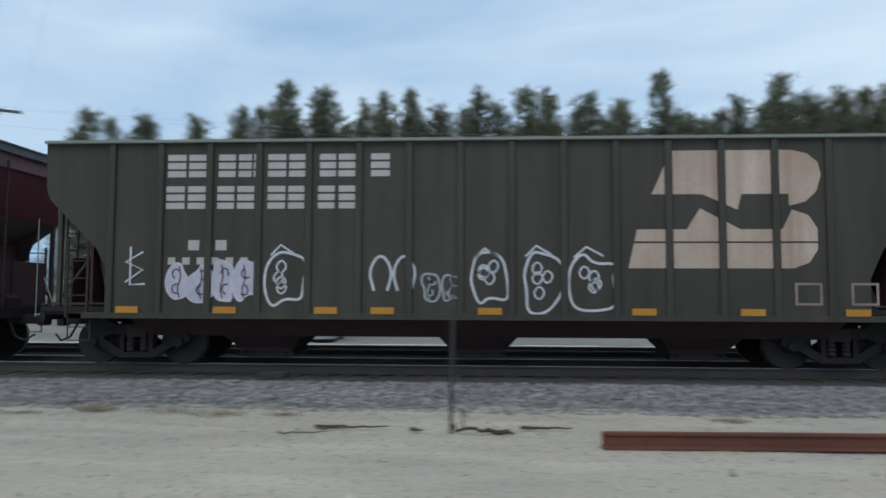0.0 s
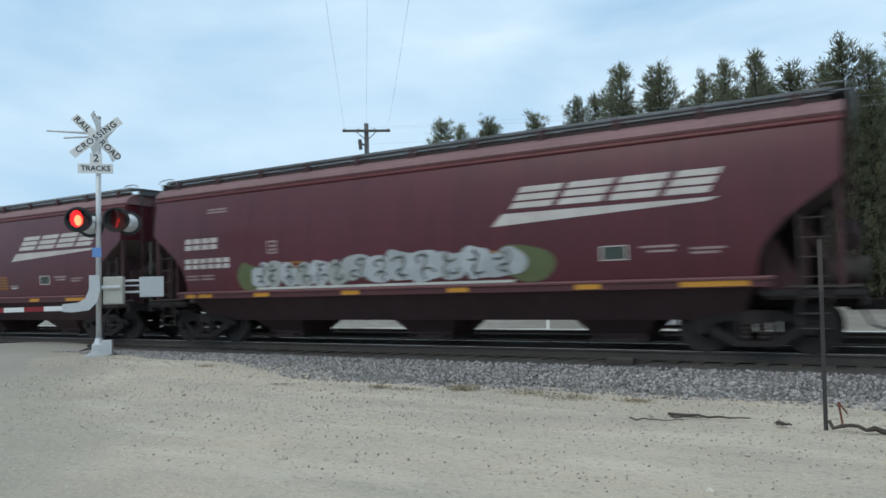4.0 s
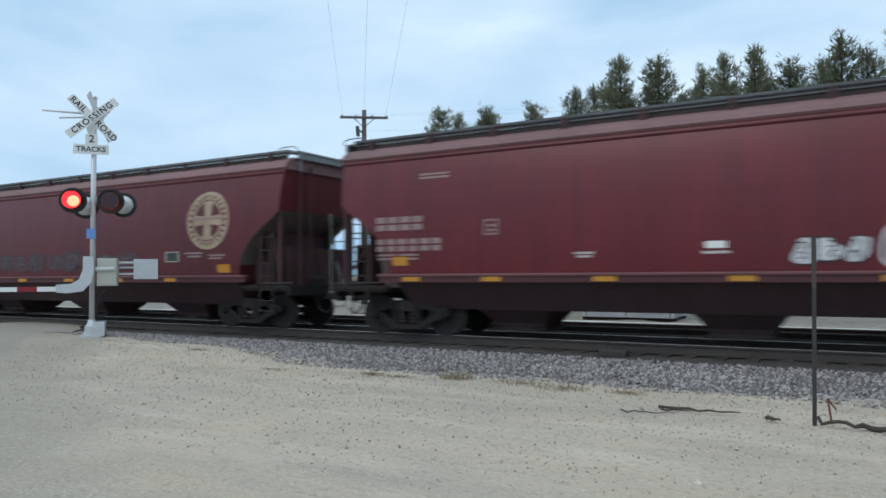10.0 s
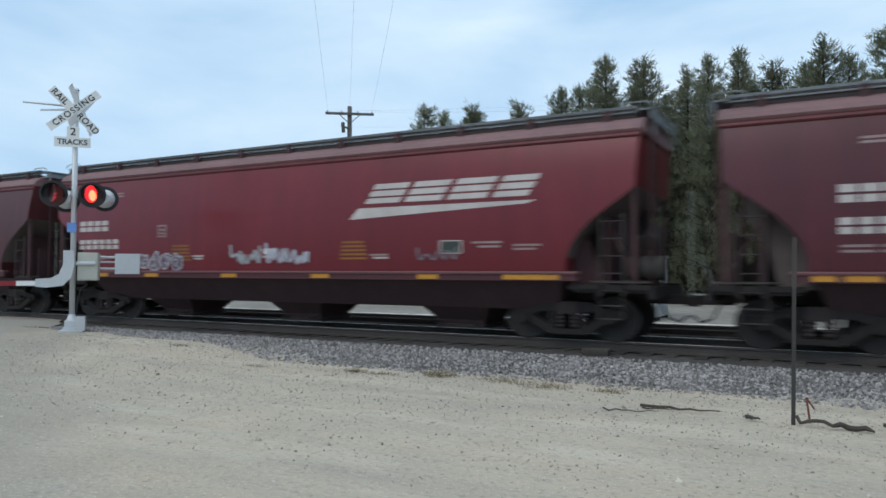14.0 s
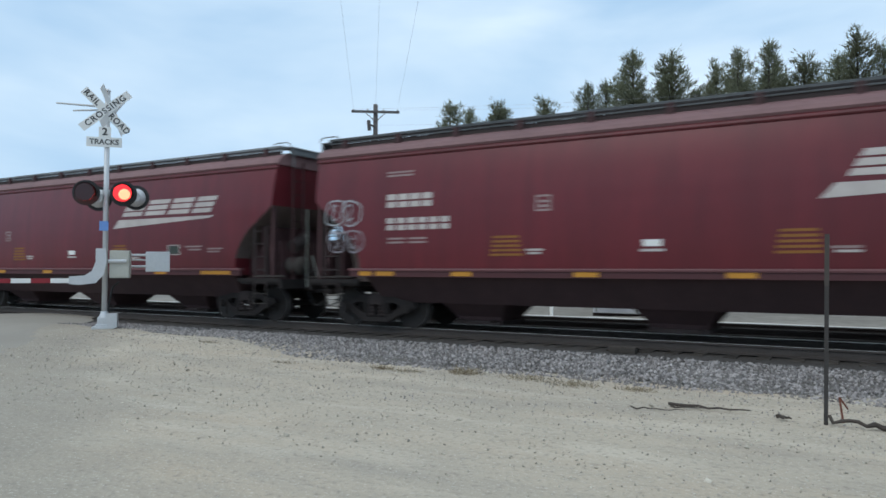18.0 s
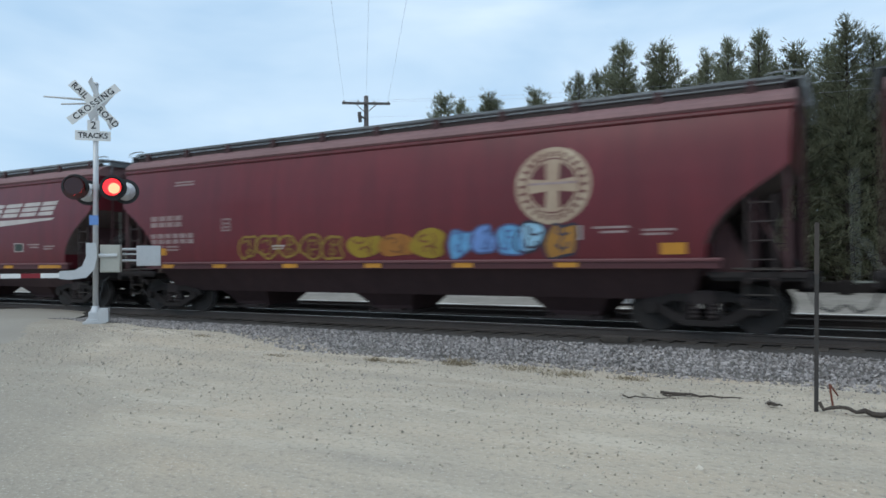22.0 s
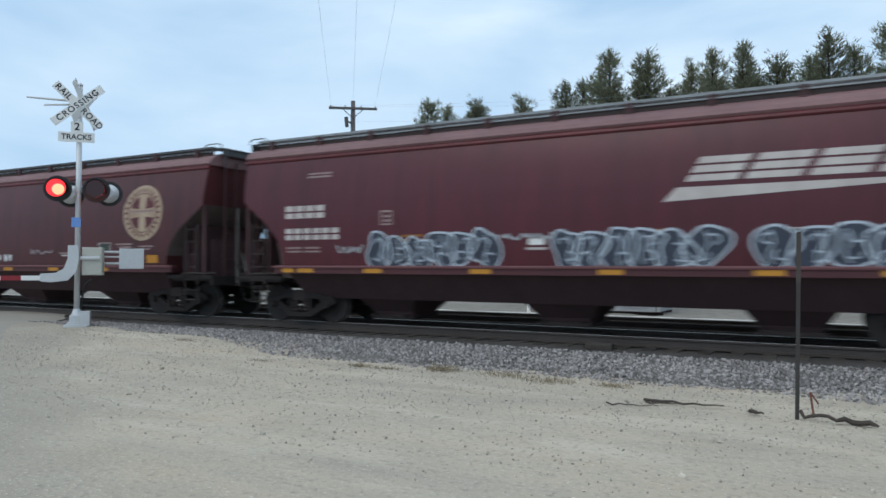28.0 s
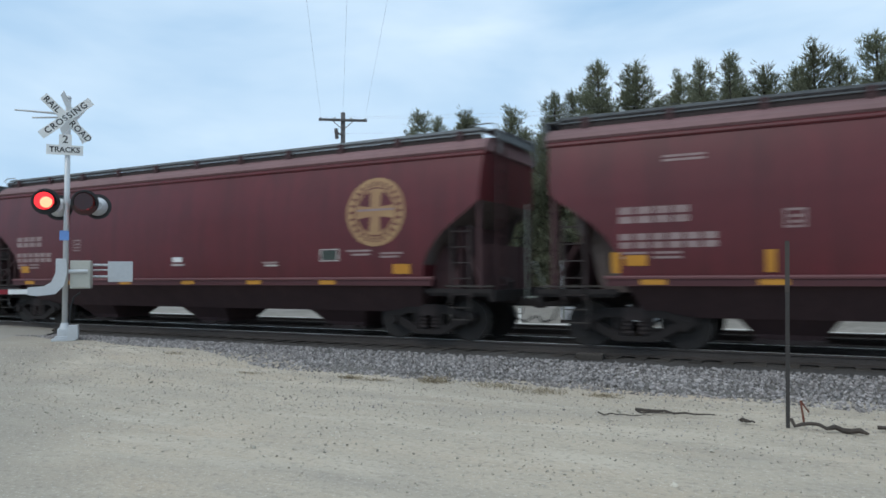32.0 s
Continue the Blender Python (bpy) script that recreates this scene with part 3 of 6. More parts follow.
def running_gear(car, tx):
    for s in (-1, 1):
        truck(car, s * tx)
    bm = box(nb(), 0, 0, 0.98, 17.3, 0.5, 0.32)
    part("centre_sill", bm, M_UNDER, car)
    for s in (-1, 1):
        bm = nb()
        box(bm, s * 8.75, 0, 0.86, 0.75, 0.22, 0.2, bevel=0.03)
        box(bm, s * 9.1, s * 0.05, 0.86, 0.16, 0.3, 0.28, bevel=0.05)
        part("coupler", bm, M_TRUCK, car)
        bm = nb()
        polytube(bm, [(s * 8.6, -0.35, 0.8), (s * 8.75, -0.38, 0.5), (s * 8.95, -0.38, 0.42), (s * 9.12, -0.3, 0.55)], 0.025, 6)
        part("brake_hose", bm, M_BLACK, car)


def frustum(bm, c, levels):
    """A closed tapering box round x = c: height, half length, half width at each level."""
    rings = [[bm.verts.new((c + sx * hx, sy * hy, z)) for sx, sy in ((-1, -1), (1, -1), (1, 1), (-1, 1))] for z, hx, hy in levels]
    for a, b in zip(rings, rings[1:]):
        for i in range(4):
            bm.faces.new((a[i], b[i], b[(i + 1) % 4], a[(i + 1) % 4]))
    bm.faces.new(rings[0]), bm.faces.new(rings[-1][::-1])
    bmesh.ops.recalc_face_normals(bm, faces=bm.faces[:])


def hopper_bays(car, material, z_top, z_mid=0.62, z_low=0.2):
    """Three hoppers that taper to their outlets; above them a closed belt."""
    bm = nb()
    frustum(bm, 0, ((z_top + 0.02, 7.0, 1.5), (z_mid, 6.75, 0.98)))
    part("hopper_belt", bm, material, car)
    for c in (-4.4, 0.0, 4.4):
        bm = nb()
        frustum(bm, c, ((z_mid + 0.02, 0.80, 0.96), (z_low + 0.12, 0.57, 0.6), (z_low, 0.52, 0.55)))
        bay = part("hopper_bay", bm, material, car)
        bm = nb()
        box(bm, c, 0, z_low - 0.02, 1.15, 1.3, 0.09, bevel=0.015)
        for k in (-0.42, 0.42):
            tube(bm, (c + k, -0.9, z_low + 0.03), (c + k, 0.9, z_low + 0.03), 0.03, 0.03, 6)
        part("outlet_gate", bm, M_UNDER, bay)


def end_fittings(car, sx, z_slope, y=1.5, paint=None):
    """Corner posts, ladders, platform and brake gear at one end of a car."""
    paint = paint or M_UNDER
    x = sx * 8.36
    bm = nb()
    box(bm, sx * 7.95, 0, 1.06, 1.5, 3.0, 0.1)
    box(bm, sx * 8.66, 0, 1.02, 0.1, 3.05, 0.24)
    for s in (-1, 1):
        box(bm, sx * 7.9, s * 1.52, 1.12, 1.55, 0.05, 0.1)
    part("end_platform", bm, M_TRUCK, car)
    for s in (-1, 1):
        bm = box(nb(), x, s * (y - 0.04), (z_slope + 1.1) / 2 + 0.3, 0.075, 0.09, z_slope - 0.5)
        part("corner_post", bm, paint, car)
        bm = nb()
        for k in (0.0, 0.42):
            box(bm, sx * (7.75 + k), s * (y + 0.03), 1.75, 0.045, 0.03, 1.6)
        for k in range(5):
            tube(bm, (sx * 7.75, s * (y + 0.03), 1.05 + k * 0.34), (sx * 8.17, s * (y + 0.03), 1.05 + k * 0.34), 0.014, 0.014, 6)
        part("side_ladder", bm, M_UNDER, car)
        bm = nb()
        tube(bm, (sx * 7.7, s * 1.5, 1.0), (sx * 7.7, s * 1.5, 0.52), 0.014, 0.014, 6)
        tube(bm, (sx * 8.15, s * 1.5, 1.0), (sx * 8.15, s * 1.5, 0.52), 0.014, 0.014, 6)
        for zz in (0.5, 0.76):
            box(bm, sx * 7.925, s * 1.5, zz, 0.47, 0.06, 0.018)
        part("step", bm, M_GUSSET, car, "worn grey sill step")
    near = [(7.55, 1.1), (7.75, 1.9), (8.05, 2.4), (8.1, 2.85), (7.9, 2.75), (7.5, 2.4)] if sx < 0 else [(7.72, 1.1), (7.66, 1.45), (7.42, 2.0), (7.3, 2.2)]
    # Far plate is added to close the view through the open end.
    far = [(7.95, 1.1), (7.95, 2.0), (8.3, 2.95), (8.0, 2.85), (7.5, 2.4)]
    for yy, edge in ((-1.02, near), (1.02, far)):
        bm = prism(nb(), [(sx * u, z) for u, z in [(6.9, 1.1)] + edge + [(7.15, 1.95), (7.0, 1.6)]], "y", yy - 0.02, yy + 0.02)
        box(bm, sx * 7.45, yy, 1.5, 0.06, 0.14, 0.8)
        # Only the near rear gusset is pale; the rest have shade in their colour.
        part("end_gusset", bm, (M_DUSTLIT if sx < 0 else M_SLOPE) if yy < 0 else M_UNDER, car, "dusty steel gusset under the end slope, with painted light and shade")
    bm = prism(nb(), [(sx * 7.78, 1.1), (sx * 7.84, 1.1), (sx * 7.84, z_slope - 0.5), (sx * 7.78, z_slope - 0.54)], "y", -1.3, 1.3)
    part("end_bulkhead", bm, M_SLOPE, car, "dusty upright end plate with shade in its colour")
    # Added panel: blocks the bright sky seen between the wagon ends.
    bm = box(nb(), sx * 8.3, 0.1, 1.6, 0.03, 2.5, 1.1, bevel=0.005)
    for yy in (-0.8, 0.1, 1.0):
        box(bm, sx * 8.33, yy, 1.6, 0.05, 0.07, 1.1)
    part("end_panel", bm, M_SLOPE, car, "ribbed end panel added to block the bright gap")
    bm = nb()
    prism(bm, [(sx * 7.05, 1.1), (sx * 8.45, 1.1), (sx * 8.45, 1.32), (sx * 8.1, 1.6), (sx * 7.6, 2.35), (sx * 7.2, 2.1)], "y", -0.24, 0.24)
    part("centre_web", bm, M_UNDER, car)
    for s in (-1, 1):
        bm = nb()
        tube(bm, (sx * 8.36, s * (y - 0.04), 1.3), (sx * 7.75, s * 1.02, 2.5), 0.03, 0.03, 6)
        part("diagonal_brace", bm, paint, car)
    bm = nb()
    tube(bm, (sx * 7.5, -1.3, 1.22), (sx * 8.6, -1.3, 1.22), 0.025, 0.025, 6)
    tube(bm, (sx * 8.1, -1.3, 1.22), (sx * 8.1, 0.6, 1.3), 0.025, 0.025, 6)
    part("brake_pipe", bm, M_GUSSET, car)
    bm = nb()
    for yy in (-0.95, -0.55):
        box(bm, sx * 8.56, yy, 2.7, 0.035, 0.045, 3.2)
    for k in range(9):
        tube(bm, (sx * 8.56, -0.95, 1.25 + k * 0.36), (sx * 8.56, -0.55, 1.25 + k * 0.36), 0.013, 0.013, 6)
    part("end_ladder", bm, paint, car)
    if sx < 0:
        bm = tube(nb(), (sx * 8.98, -1.25, 0.95), (sx * 8.98, -1.25, 2.95), 0.012, 0.012, 6)
        box(bm, sx * 8.83, -1.25, 1.0, 0.32, 0.05, 0.03)
        part("grab_rail", bm, M_RIM, car, "pale steel grab rail")
        part("release_lever", tube(nb(), (sx * 8.58, -1.25, 1.1), (sx * 8.86, -1.2, 1.75), 0.012, 0.012, 6), M_RIM, car)
    part("platform_edge", box(nb(), sx * 8.2, -1.56, 1.215, 0.9, 0.025, 0.02), M_GUSSET, car)


def row_of(ob, xs):
    """Repeats a part along x; the repeats share its mesh."""
    for i, x in enumerate(xs):
        o = ob if i == 0 else ob.copy()
        if i:
            scene.collection.objects.link(o)
        o.matrix_basis = pose(x, 0, 0)


def roof_gear(car, z, material):
    """Trough hatch, running boards on brackets, and end walkways."""
    bm = nb()
    prism(bm, [(-0.42, z - 0.05), (-0.42, z + 0.1), (-0.2, z + 0.17), (0.2, z + 0.17), (0.42, z + 0.1), (0.42, z - 0.05)], "x", -7.7, 7.7)
    hatch = part("hatch_cover", bm, M_GRATE, car, "grey trough hatch cover")
    clamp = part("hatch_clamp", box(nb(), 0, 0, z + 0.16, 0.06, 1.0, 0.06), M_UNDER, hatch)
    row_of(clamp, [-7.15 + k * 1.1 for k in range(14)])
    for s in (-1, 1):
        bm = nb()
        for k in range(6):
            box(bm, 0, s * (0.72 + 0.084 * k), z + 0.165, 16.7, 0.045, 0.03)
        for k in range(56):
            box(bm, -8.25 + 0.3 * k, s * 0.93, z + 0.152, 0.03, 0.5, 0.02)
        box(bm, 0, s * 1.165, z + 0.155, 16.7, 0.03, 0.055)
        box(bm, 0, s * 1.165, z + 0.06, 16.7, 0.022, 0.028)
        # Dark strip standing in for the shadow line beneath the running board.
        part("board_support", box(nb(), 0, s * 1.12, z - 0.03, 16.6, 0.05, 0.15), M_UNDER, car)
        board = part("running_board", bm, M_GRATE, car, "galvanised roof running board")
        bm = prism(nb(), [(-0.08, z - 0.2), (0.08, z - 0.2), (0.05, z + 0.13), (-0.05, z + 0.13)], "y", s * 1.21 - 0.03, s * 1.21 + 0.03)
        row_of(part("bracket", bm, M_SLOPE, board), [-7.8 + k * 1.56 for k in range(11)])
    for s in (-1, 1):
        bm = nb()
        box(bm, s * 8.45, 0, z + 0.12, 0.4, 2.2, 0.03)
        box(bm, s * 8.6, 0, z + 0.02, 0.03, 2.2, 0.16)
        tube(bm, (s * 8.66, -1.05, z - 0.4), (s * 8.66, -1.05, z + 0.12), 0.02, 0.02, 6)
        tube(bm, (s * 8.66, 1.05, z - 0.4), (s * 8.66, 1.05, z + 0.12), 0.02, 0.02, 6)
        for y in (-1.17, 1.17):
            polytube(bm, [(s * 8.05, y, z + 0.15), (s * 8.07, y, z + 0.22), (s * 8.15, y, z + 0.25), (s * 8.5, y, z + 0.25), (s * 8.62, y, z + 0.21), (s * 8.64, y, z + 0.12)], 0.016, 6)
        part("end_walkway", bm, M_GRATE, car)


def red_hopper():
    car = thing("covered_hopper", pose(0, TRACK_Y, RAIL_Z), "oxide-red three-bay covered hopper wagon rolling on the track", "railway wagon",
                "wagons of the grain train")
    part("body", hull(RED_W, RED_L), [M_RED, M_DUSTLIT], car)
    bm = nb()
    half = [(1.42, 4.165), (1.455, 4.215), (1.40, 4.31), (1.3, 4.40), (1.15, 4.47), (0.7, 4.54)]
    prof = [(-y, z) for y, z in half] + half[::-1]
    prism(bm, prof, "x", -8.5, 8.5)
    part("roof", bm, M_ROOF, car, "dust-faded roof sheet")
    for s in (-1, 1):
        bm = nb()
        prism(bm, [(s * 1.5, 1.365), (s * 1.665, 1.365), (s * 1.672, 1.40), (s * 1.66, 1.425), (s * 1.5, 1.435)], "x", -7.35, 7.35)
        part("side_sill", bm, M_REDSILL, car)
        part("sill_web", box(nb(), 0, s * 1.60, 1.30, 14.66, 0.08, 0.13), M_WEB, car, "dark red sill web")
        bm = nb()
        prism(bm, [(s * 1.36, 4.055), (s * 1.455, 4.055), (s * 1.475, 4.09), (s * 1.465, 4.135), (s * 1.43, 4.16), (s * 1.36, 4.16)], "x", -8.48, 8.48)
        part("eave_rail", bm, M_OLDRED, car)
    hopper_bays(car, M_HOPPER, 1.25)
    roof_gear(car, 4.53, M_REDSILL)
    for s in (-1, 1):
        end_fittings(car, s, 3.05, paint=M_SLOPE)
    running_gear(car, 6.95)
    return car


def reservoir(car):
    bm = nb()
    tube(bm, (8.1, -0.75, 1.5), (8.75, -0.75, 1.5), 0.24, 0.24, 16)
    tank = part("air_reservoir", bm, M_GUSSET, car, "grey brake reservoir", True)
    bm = nb()
    for x in (8.25, 8.6):
        tube(bm, (x - 0.02, -0.75, 1.5), (x + 0.02, -0.75, 1.5), 0.25, 0.25, 16)
    part("strap", bm, M_UNDER, tank)
    bm = nb()
    tube(bm, (8.5, -0.9, 2.0), (8.5, -0.4, 2.25), 0.18, 0.18, 12)
    part("hand_brake", bm, M_UNDER, car)


def green_hopper():
    car = thing("green_hopper", pose(0, TRACK_Y, RAIL_Z), "faded dark green ribbed hopper wagon with white painted marks", "railway wagon",
                "wagons of the grain train")
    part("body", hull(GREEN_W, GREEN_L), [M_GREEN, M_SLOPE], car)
    for s in (-1, 1):
        for k in range(15):
            x = -7.27 + k * 0.99
            bm = nb()
            prism(bm, [(x - 0.07, 1.02), (x + 0.07, 1.02), (x + 0.07, 4.4), (x - 0.07, 4.4)], "y", min(s * 1.6, s * 1.66), max(s * 1.6, s * 1.66))
            bmesh.ops.bevel(bm, geom=[e for e in bm.edges if abs(e.verts[0].co.z - e.verts[1].co.z) > 1], offset=0.02, segments=1, affect="EDGES")
            part("side_post", bm, M_GREEN, car)
        bm = nb()
        box(bm, 0, s * 1.63, 4.44, 17.3, 0.14, 0.06, bevel=0.01)
        part("top_rim", bm, M_RIM, car, "pale worn top edge")
        bm = box(nb(), 0, s * 1.6, 1.0, 15.6, 0.1, 0.12, bevel=0.01)
        part("side_sill", bm, M_GREEN, car)
    hopper_bays(car, M_HOPPER, 1.0, 0.58)
    for s in (-1, 1):
        end_fittings(car, s, 3.4, 1.52, M_GREEN)
    running_gear(car, 6.95)
    return car


# ---- paint on the wagon sides: thin plates laid 6 mm over the sheet ----
def decal(name, polys, material, car, widths, label="", lift=0.006):
    bm = nb()
    k = 0.957 if widths is RED_W else 1.0
    for poly in polys:
        bm.faces.new([bm.verts.new((x * k, 0, z)) for x, z in poly])
    bmesh.ops.remove_doubles(bm, verts=bm.verts[:], dist=0.0005)
    for z, _ in widths[1:-1]:
        bmesh.ops.bisect_plane(bm, geom=bm.verts[:] + bm.edges[:] + bm.faces[:], plane_co=(0, 0, z), plane_no=(0, 0, 1))
    for v in bm.verts:
        v.co.y = -(interp(widths, v.co.z) + lift)
    bm.normal_update()
    for f in bm.faces:
        if f.normal.y > 0:
            f.normal_flip()
    return part(name, bm, material, car, label)


def rect(x, z, w, h, slant=0.0):
    return [(x, z), (x + w, z), (x + w + slant * h, z + h), (x + slant * h, z + h)]


def blob(x, z, rx, rz, rnd, n=14, rough=0.16, tilt=0.0):
    out = []
    ph = rnd.uniform(0, 6)
    for i in range(n):
        a = 2 * math.pi * i / n
        k = 1 + rough * math.sin(3 * a + ph) + rough * 0.6 * rnd.uniform(-1, 1)
        # squarish bubble form
        c, s = math.cos(a), math.sin(a)
        q = (abs(c) ** 3 + abs(s) ** 3) ** (-1 / 3)
        out.append((x + rx * k * q * c + tilt * rz * k * q * s, z + rz * k * q * s))
    return out


def ring(outer, inner_scale, cx, cz):
    """A closed band between an outline and its smaller self, as quads."""
    inner = [(cx + (x - cx) * inner_scale, cz + (z - cz) * inner_scale) for x, z in outer]
    n = len(outer)
    return [[outer[i], outer[(i + 1) % n], inner[(i + 1) % n], inner[i]] for i in range(n)]


def stroke(points, w):
    """A painted line of even width through the points, as joined quads."""
    left, right = [], []
    for i, (x, z) in enumerate(points):
        (x0, z0), (x1, z1) = points[max(i - 1, 0)], points[min(i + 1, len(points) - 1)]
        d = math.hypot(x1 - x0, z1 - z0) or 1e-6
        nx, nz = -(z1 - z0) / d * w / 2, (x1 - x0) / d * w / 2
        left.append((x + nx, z + nz)), right.append((x - nx, z - nz))
    return [[left[i], left[i + 1], right[i + 1], right[i]] for i in range(len(points) - 1)]


def rounded(points, times=2, closed=False):
    """Corners cut again and again: a hand-drawn curve through a coarse line."""
    for _ in range(times):
        n = len(points)
        out = [] if closed else [points[0]]
        for i in range(n if closed else n - 1):
            (x0, z0), (x1, z1) = points[i], points[(i + 1) % n]
            out += [(x0 * 0.75 + x1 * 0.25, z0 * 0.75 + z1 * 0.25), (x0 * 0.25 + x1 * 0.75, z0 * 0.25 + z1 * 0.75)]
        points = out if closed else out + [points[-1]]
    return points


def loop(points, w):
    """A closed painted line of even width."""
    n = len(points)
    inner, outer = [], []
    for i, (x, z) in enumerate(points):
        (x0, z0), (x1, z1) = points[i - 1], points[(i + 1) % n]
        d = math.hypot(x1 - x0, z1 - z0) or 1e-6
        nx, nz = -(z1 - z0) / d * w / 2, (x1 - x0) / d * w / 2
        outer.append((x + nx, z + nz)), inner.append((x - nx, z - nz))
    return [[outer[i], outer[(i + 1) % n], inner[(i + 1) % n], inner[i]] for i in range(n)]


def form(cx, cz, rx, rz, rnd, lean):
    """One swollen angular shape of a sprayed piece: a lumpy block with a notch or a tail."""
    coarse = []
    notch, tail = rnd.randrange(9), rnd.randrange(9)
    for i in range(9):
        a = 2 * math.pi * (i + rnd.uniform(-0.25, 0.25)) / 9
        c, s = math.cos(a), math.sin(a)
        q = (abs(c) ** 4 + abs(s) ** 4) ** -0.25 * rnd.uniform(0.82, 1.08)
        q *= 0.6 if i == notch else (1.18 if i == tail else 1.0)
        coarse.append((cx + rx * q * c + lean * rz * q * s, cz + rz * q * s))
    return rounded(coarse, 2, True)


def piece(car, x0, x1, z0, z1, n, rnd, fill=None, edge=None, mark=None, w=0.05, widths=RED_W, lean=0.12, wide=0.58):
    """A row of overlapping sprayed shapes: body colour, an outline of even width, and marks within. Abstract forms."""
    step = (x1 - x0) / n
    cz, hz = (z0 + z1) / 2, (z1 - z0) / 2
    for i in range(n):
        cx, zz = x0 + (i + 0.5) * step, cz + rnd.uniform(-0.07, 0.07) * hz
        rx, rz = step * wide * rnd.uniform(0.9, 1.12), hz * rnd.uniform(0.86, 1.0)
        o = form(cx, zz, rx, rz, rnd, lean)
        lift = 0.010 + 0.0012 * i
        if fill:
            tone = fill[i % len(fill)] if isinstance(fill[0], tuple) else fill
            decal("graffiti_fill", [o], spray(tone), car, widths, "sprayed graffiti patch", lift)
        if edge:
            decal("graffiti_edge", loop(o, w), spray(edge), car, widths, "", lift + 0.005)
        if mark:
            polys = []
            for q in range(2):
                a = rnd.uniform(0, 6.28)
                u, v = cx + rx * rnd.uniform(-0.3, 0.3), zz + rz * (0.38 if q else -0.36)
                polys += stroke(rounded([(u + rx * 0.36 * math.cos(a + b), v + rz * 0.26 * math.sin(a + b)) for b in (0, 1.3, 2.6, 3.9)]), w * 0.8)
            u = cx + rx * rnd.uniform(-0.3, 0.3)
            polys += stroke(rounded([(u, zz + rz * 0.75), (u + rx * 0.2, zz + rz * 0.2), (u - rx * 0.15, zz - rz * 0.3), (u + rx * 0.1, zz - rz * 0.8)]), w * 0.7)
            decal("graffiti_stroke", polys, spray(mark), car, widths, "", lift + 0.009)


def scrawl(car, x0, x1, z0, z1, color, rnd, n=12, w=0.06, widths=RED_W):
    """A hand-style scribble in one colour: looping strokes, some crossing back."""
    pts = [(x0 + (x1 - x0) * (i + rnd.uniform(-0.9, 1.0)) / n, z0 if i % 2 else z1) for i in range(n + 1)]
    pts = [(min(max(x, x0), x1), min(max(z + rnd.uniform(-0.4, 0.4) * (z1 - z0), z0), z1)) for x, z in pts]
    decal("graffiti_scrawl", stroke(rounded(pts), w), spray(color), car, widths, "thin sprayed scribble", 0.026)


def bar_stack(x, z, w, h, slant=0.0):
    """Three stacked level bars, sheared by the slant, in place of one large painted character."""
    return [rect(x + slant * v * h, z + v * h, w, t * h, slant) for v, t in ((0.0, 0.27), (0.36, 0.28), (0.73, 0.27))]


def bar_pair(x, z, w, h):
    """Two stacked level bars in place of one painted character."""
    return [rect(x, z, w, h * 0.42), rect(x, z + h * 0.56, w, h * 0.44)]


def wedge_logo(car, x=2.35, material=None):
    """Four plain slanted blocks over a tapering bar."""
    material = material or M_WHITE
    z, h, s = 2.99, 0.45, 0.62
    for i in range(4):
        decal("logo_block", bar_stack(x + 0.42 + i * 1.07, z, 0.93 if i < 3 else 0.80, h, s), material, car, RED_W, "dulled white slanted logo block", 0.008)
    decal("logo_bar", [[(x, z - 0.36), (x + 0.25, z - 0.10), (x + 4.62, z - 0.09), (x + 4.4, z - 0.16)]], material, car, RED_W, "", 0.008)


def emblem(car, material, cx=6.35):
    """A round emblem: a pale disc with a ring of small marks and a cross left by four dark quarters."""
    cz, r = 2.93, 0.80
    n = 32
    circ = [(cx + r * math.cos(2 * math.pi * i / n), cz + r * math.sin(2 * math.pi * i / n)) for i in range(n)]
    decal("emblem_disc", [circ], material, car, RED_W, "round pale railway emblem", 0.008)
    for a0 in (0, 90, 180, 270):
        a = radians(a0 + 45)
        px, pz = cx + 0.13 * math.copysign(1, math.cos(a)), cz + 0.11 * math.copysign(1, math.sin(a))
        arc = [(cx + 0.5 * math.cos(radians(a0 + b)), cz + 0.5 * math.sin(radians(a0 + b))) for b in (18, 36, 54, 72)]
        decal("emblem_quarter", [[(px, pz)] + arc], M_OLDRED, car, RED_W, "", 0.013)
    rim = []
    for i in range(26):
        a = 2 * math.pi * i / 26
        c, s = math.cos(a), math.sin(a)
        q = 0.03
        rim.append([(cx + 0.60 * c + q * s, cz + 0.60 * s - q * c), (cx + 0.71 * c + q * s, cz + 0.71 * s - q * c),
                    (cx + 0.71 * c - q * s, cz + 0.71 * s + q * c), (cx + 0.60 * c - q * s, cz + 0.60 * s + q * c)])
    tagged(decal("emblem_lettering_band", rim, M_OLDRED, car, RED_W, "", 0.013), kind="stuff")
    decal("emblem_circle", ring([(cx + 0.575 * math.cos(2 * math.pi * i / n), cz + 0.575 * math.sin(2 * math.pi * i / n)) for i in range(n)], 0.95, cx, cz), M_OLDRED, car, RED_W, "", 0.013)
    decal("emblem_bar", [rect(cx - 0.5, cz + 0.02, 1.0, 0.05)], M_STENCIL, car, RED_W, "", 0.013)


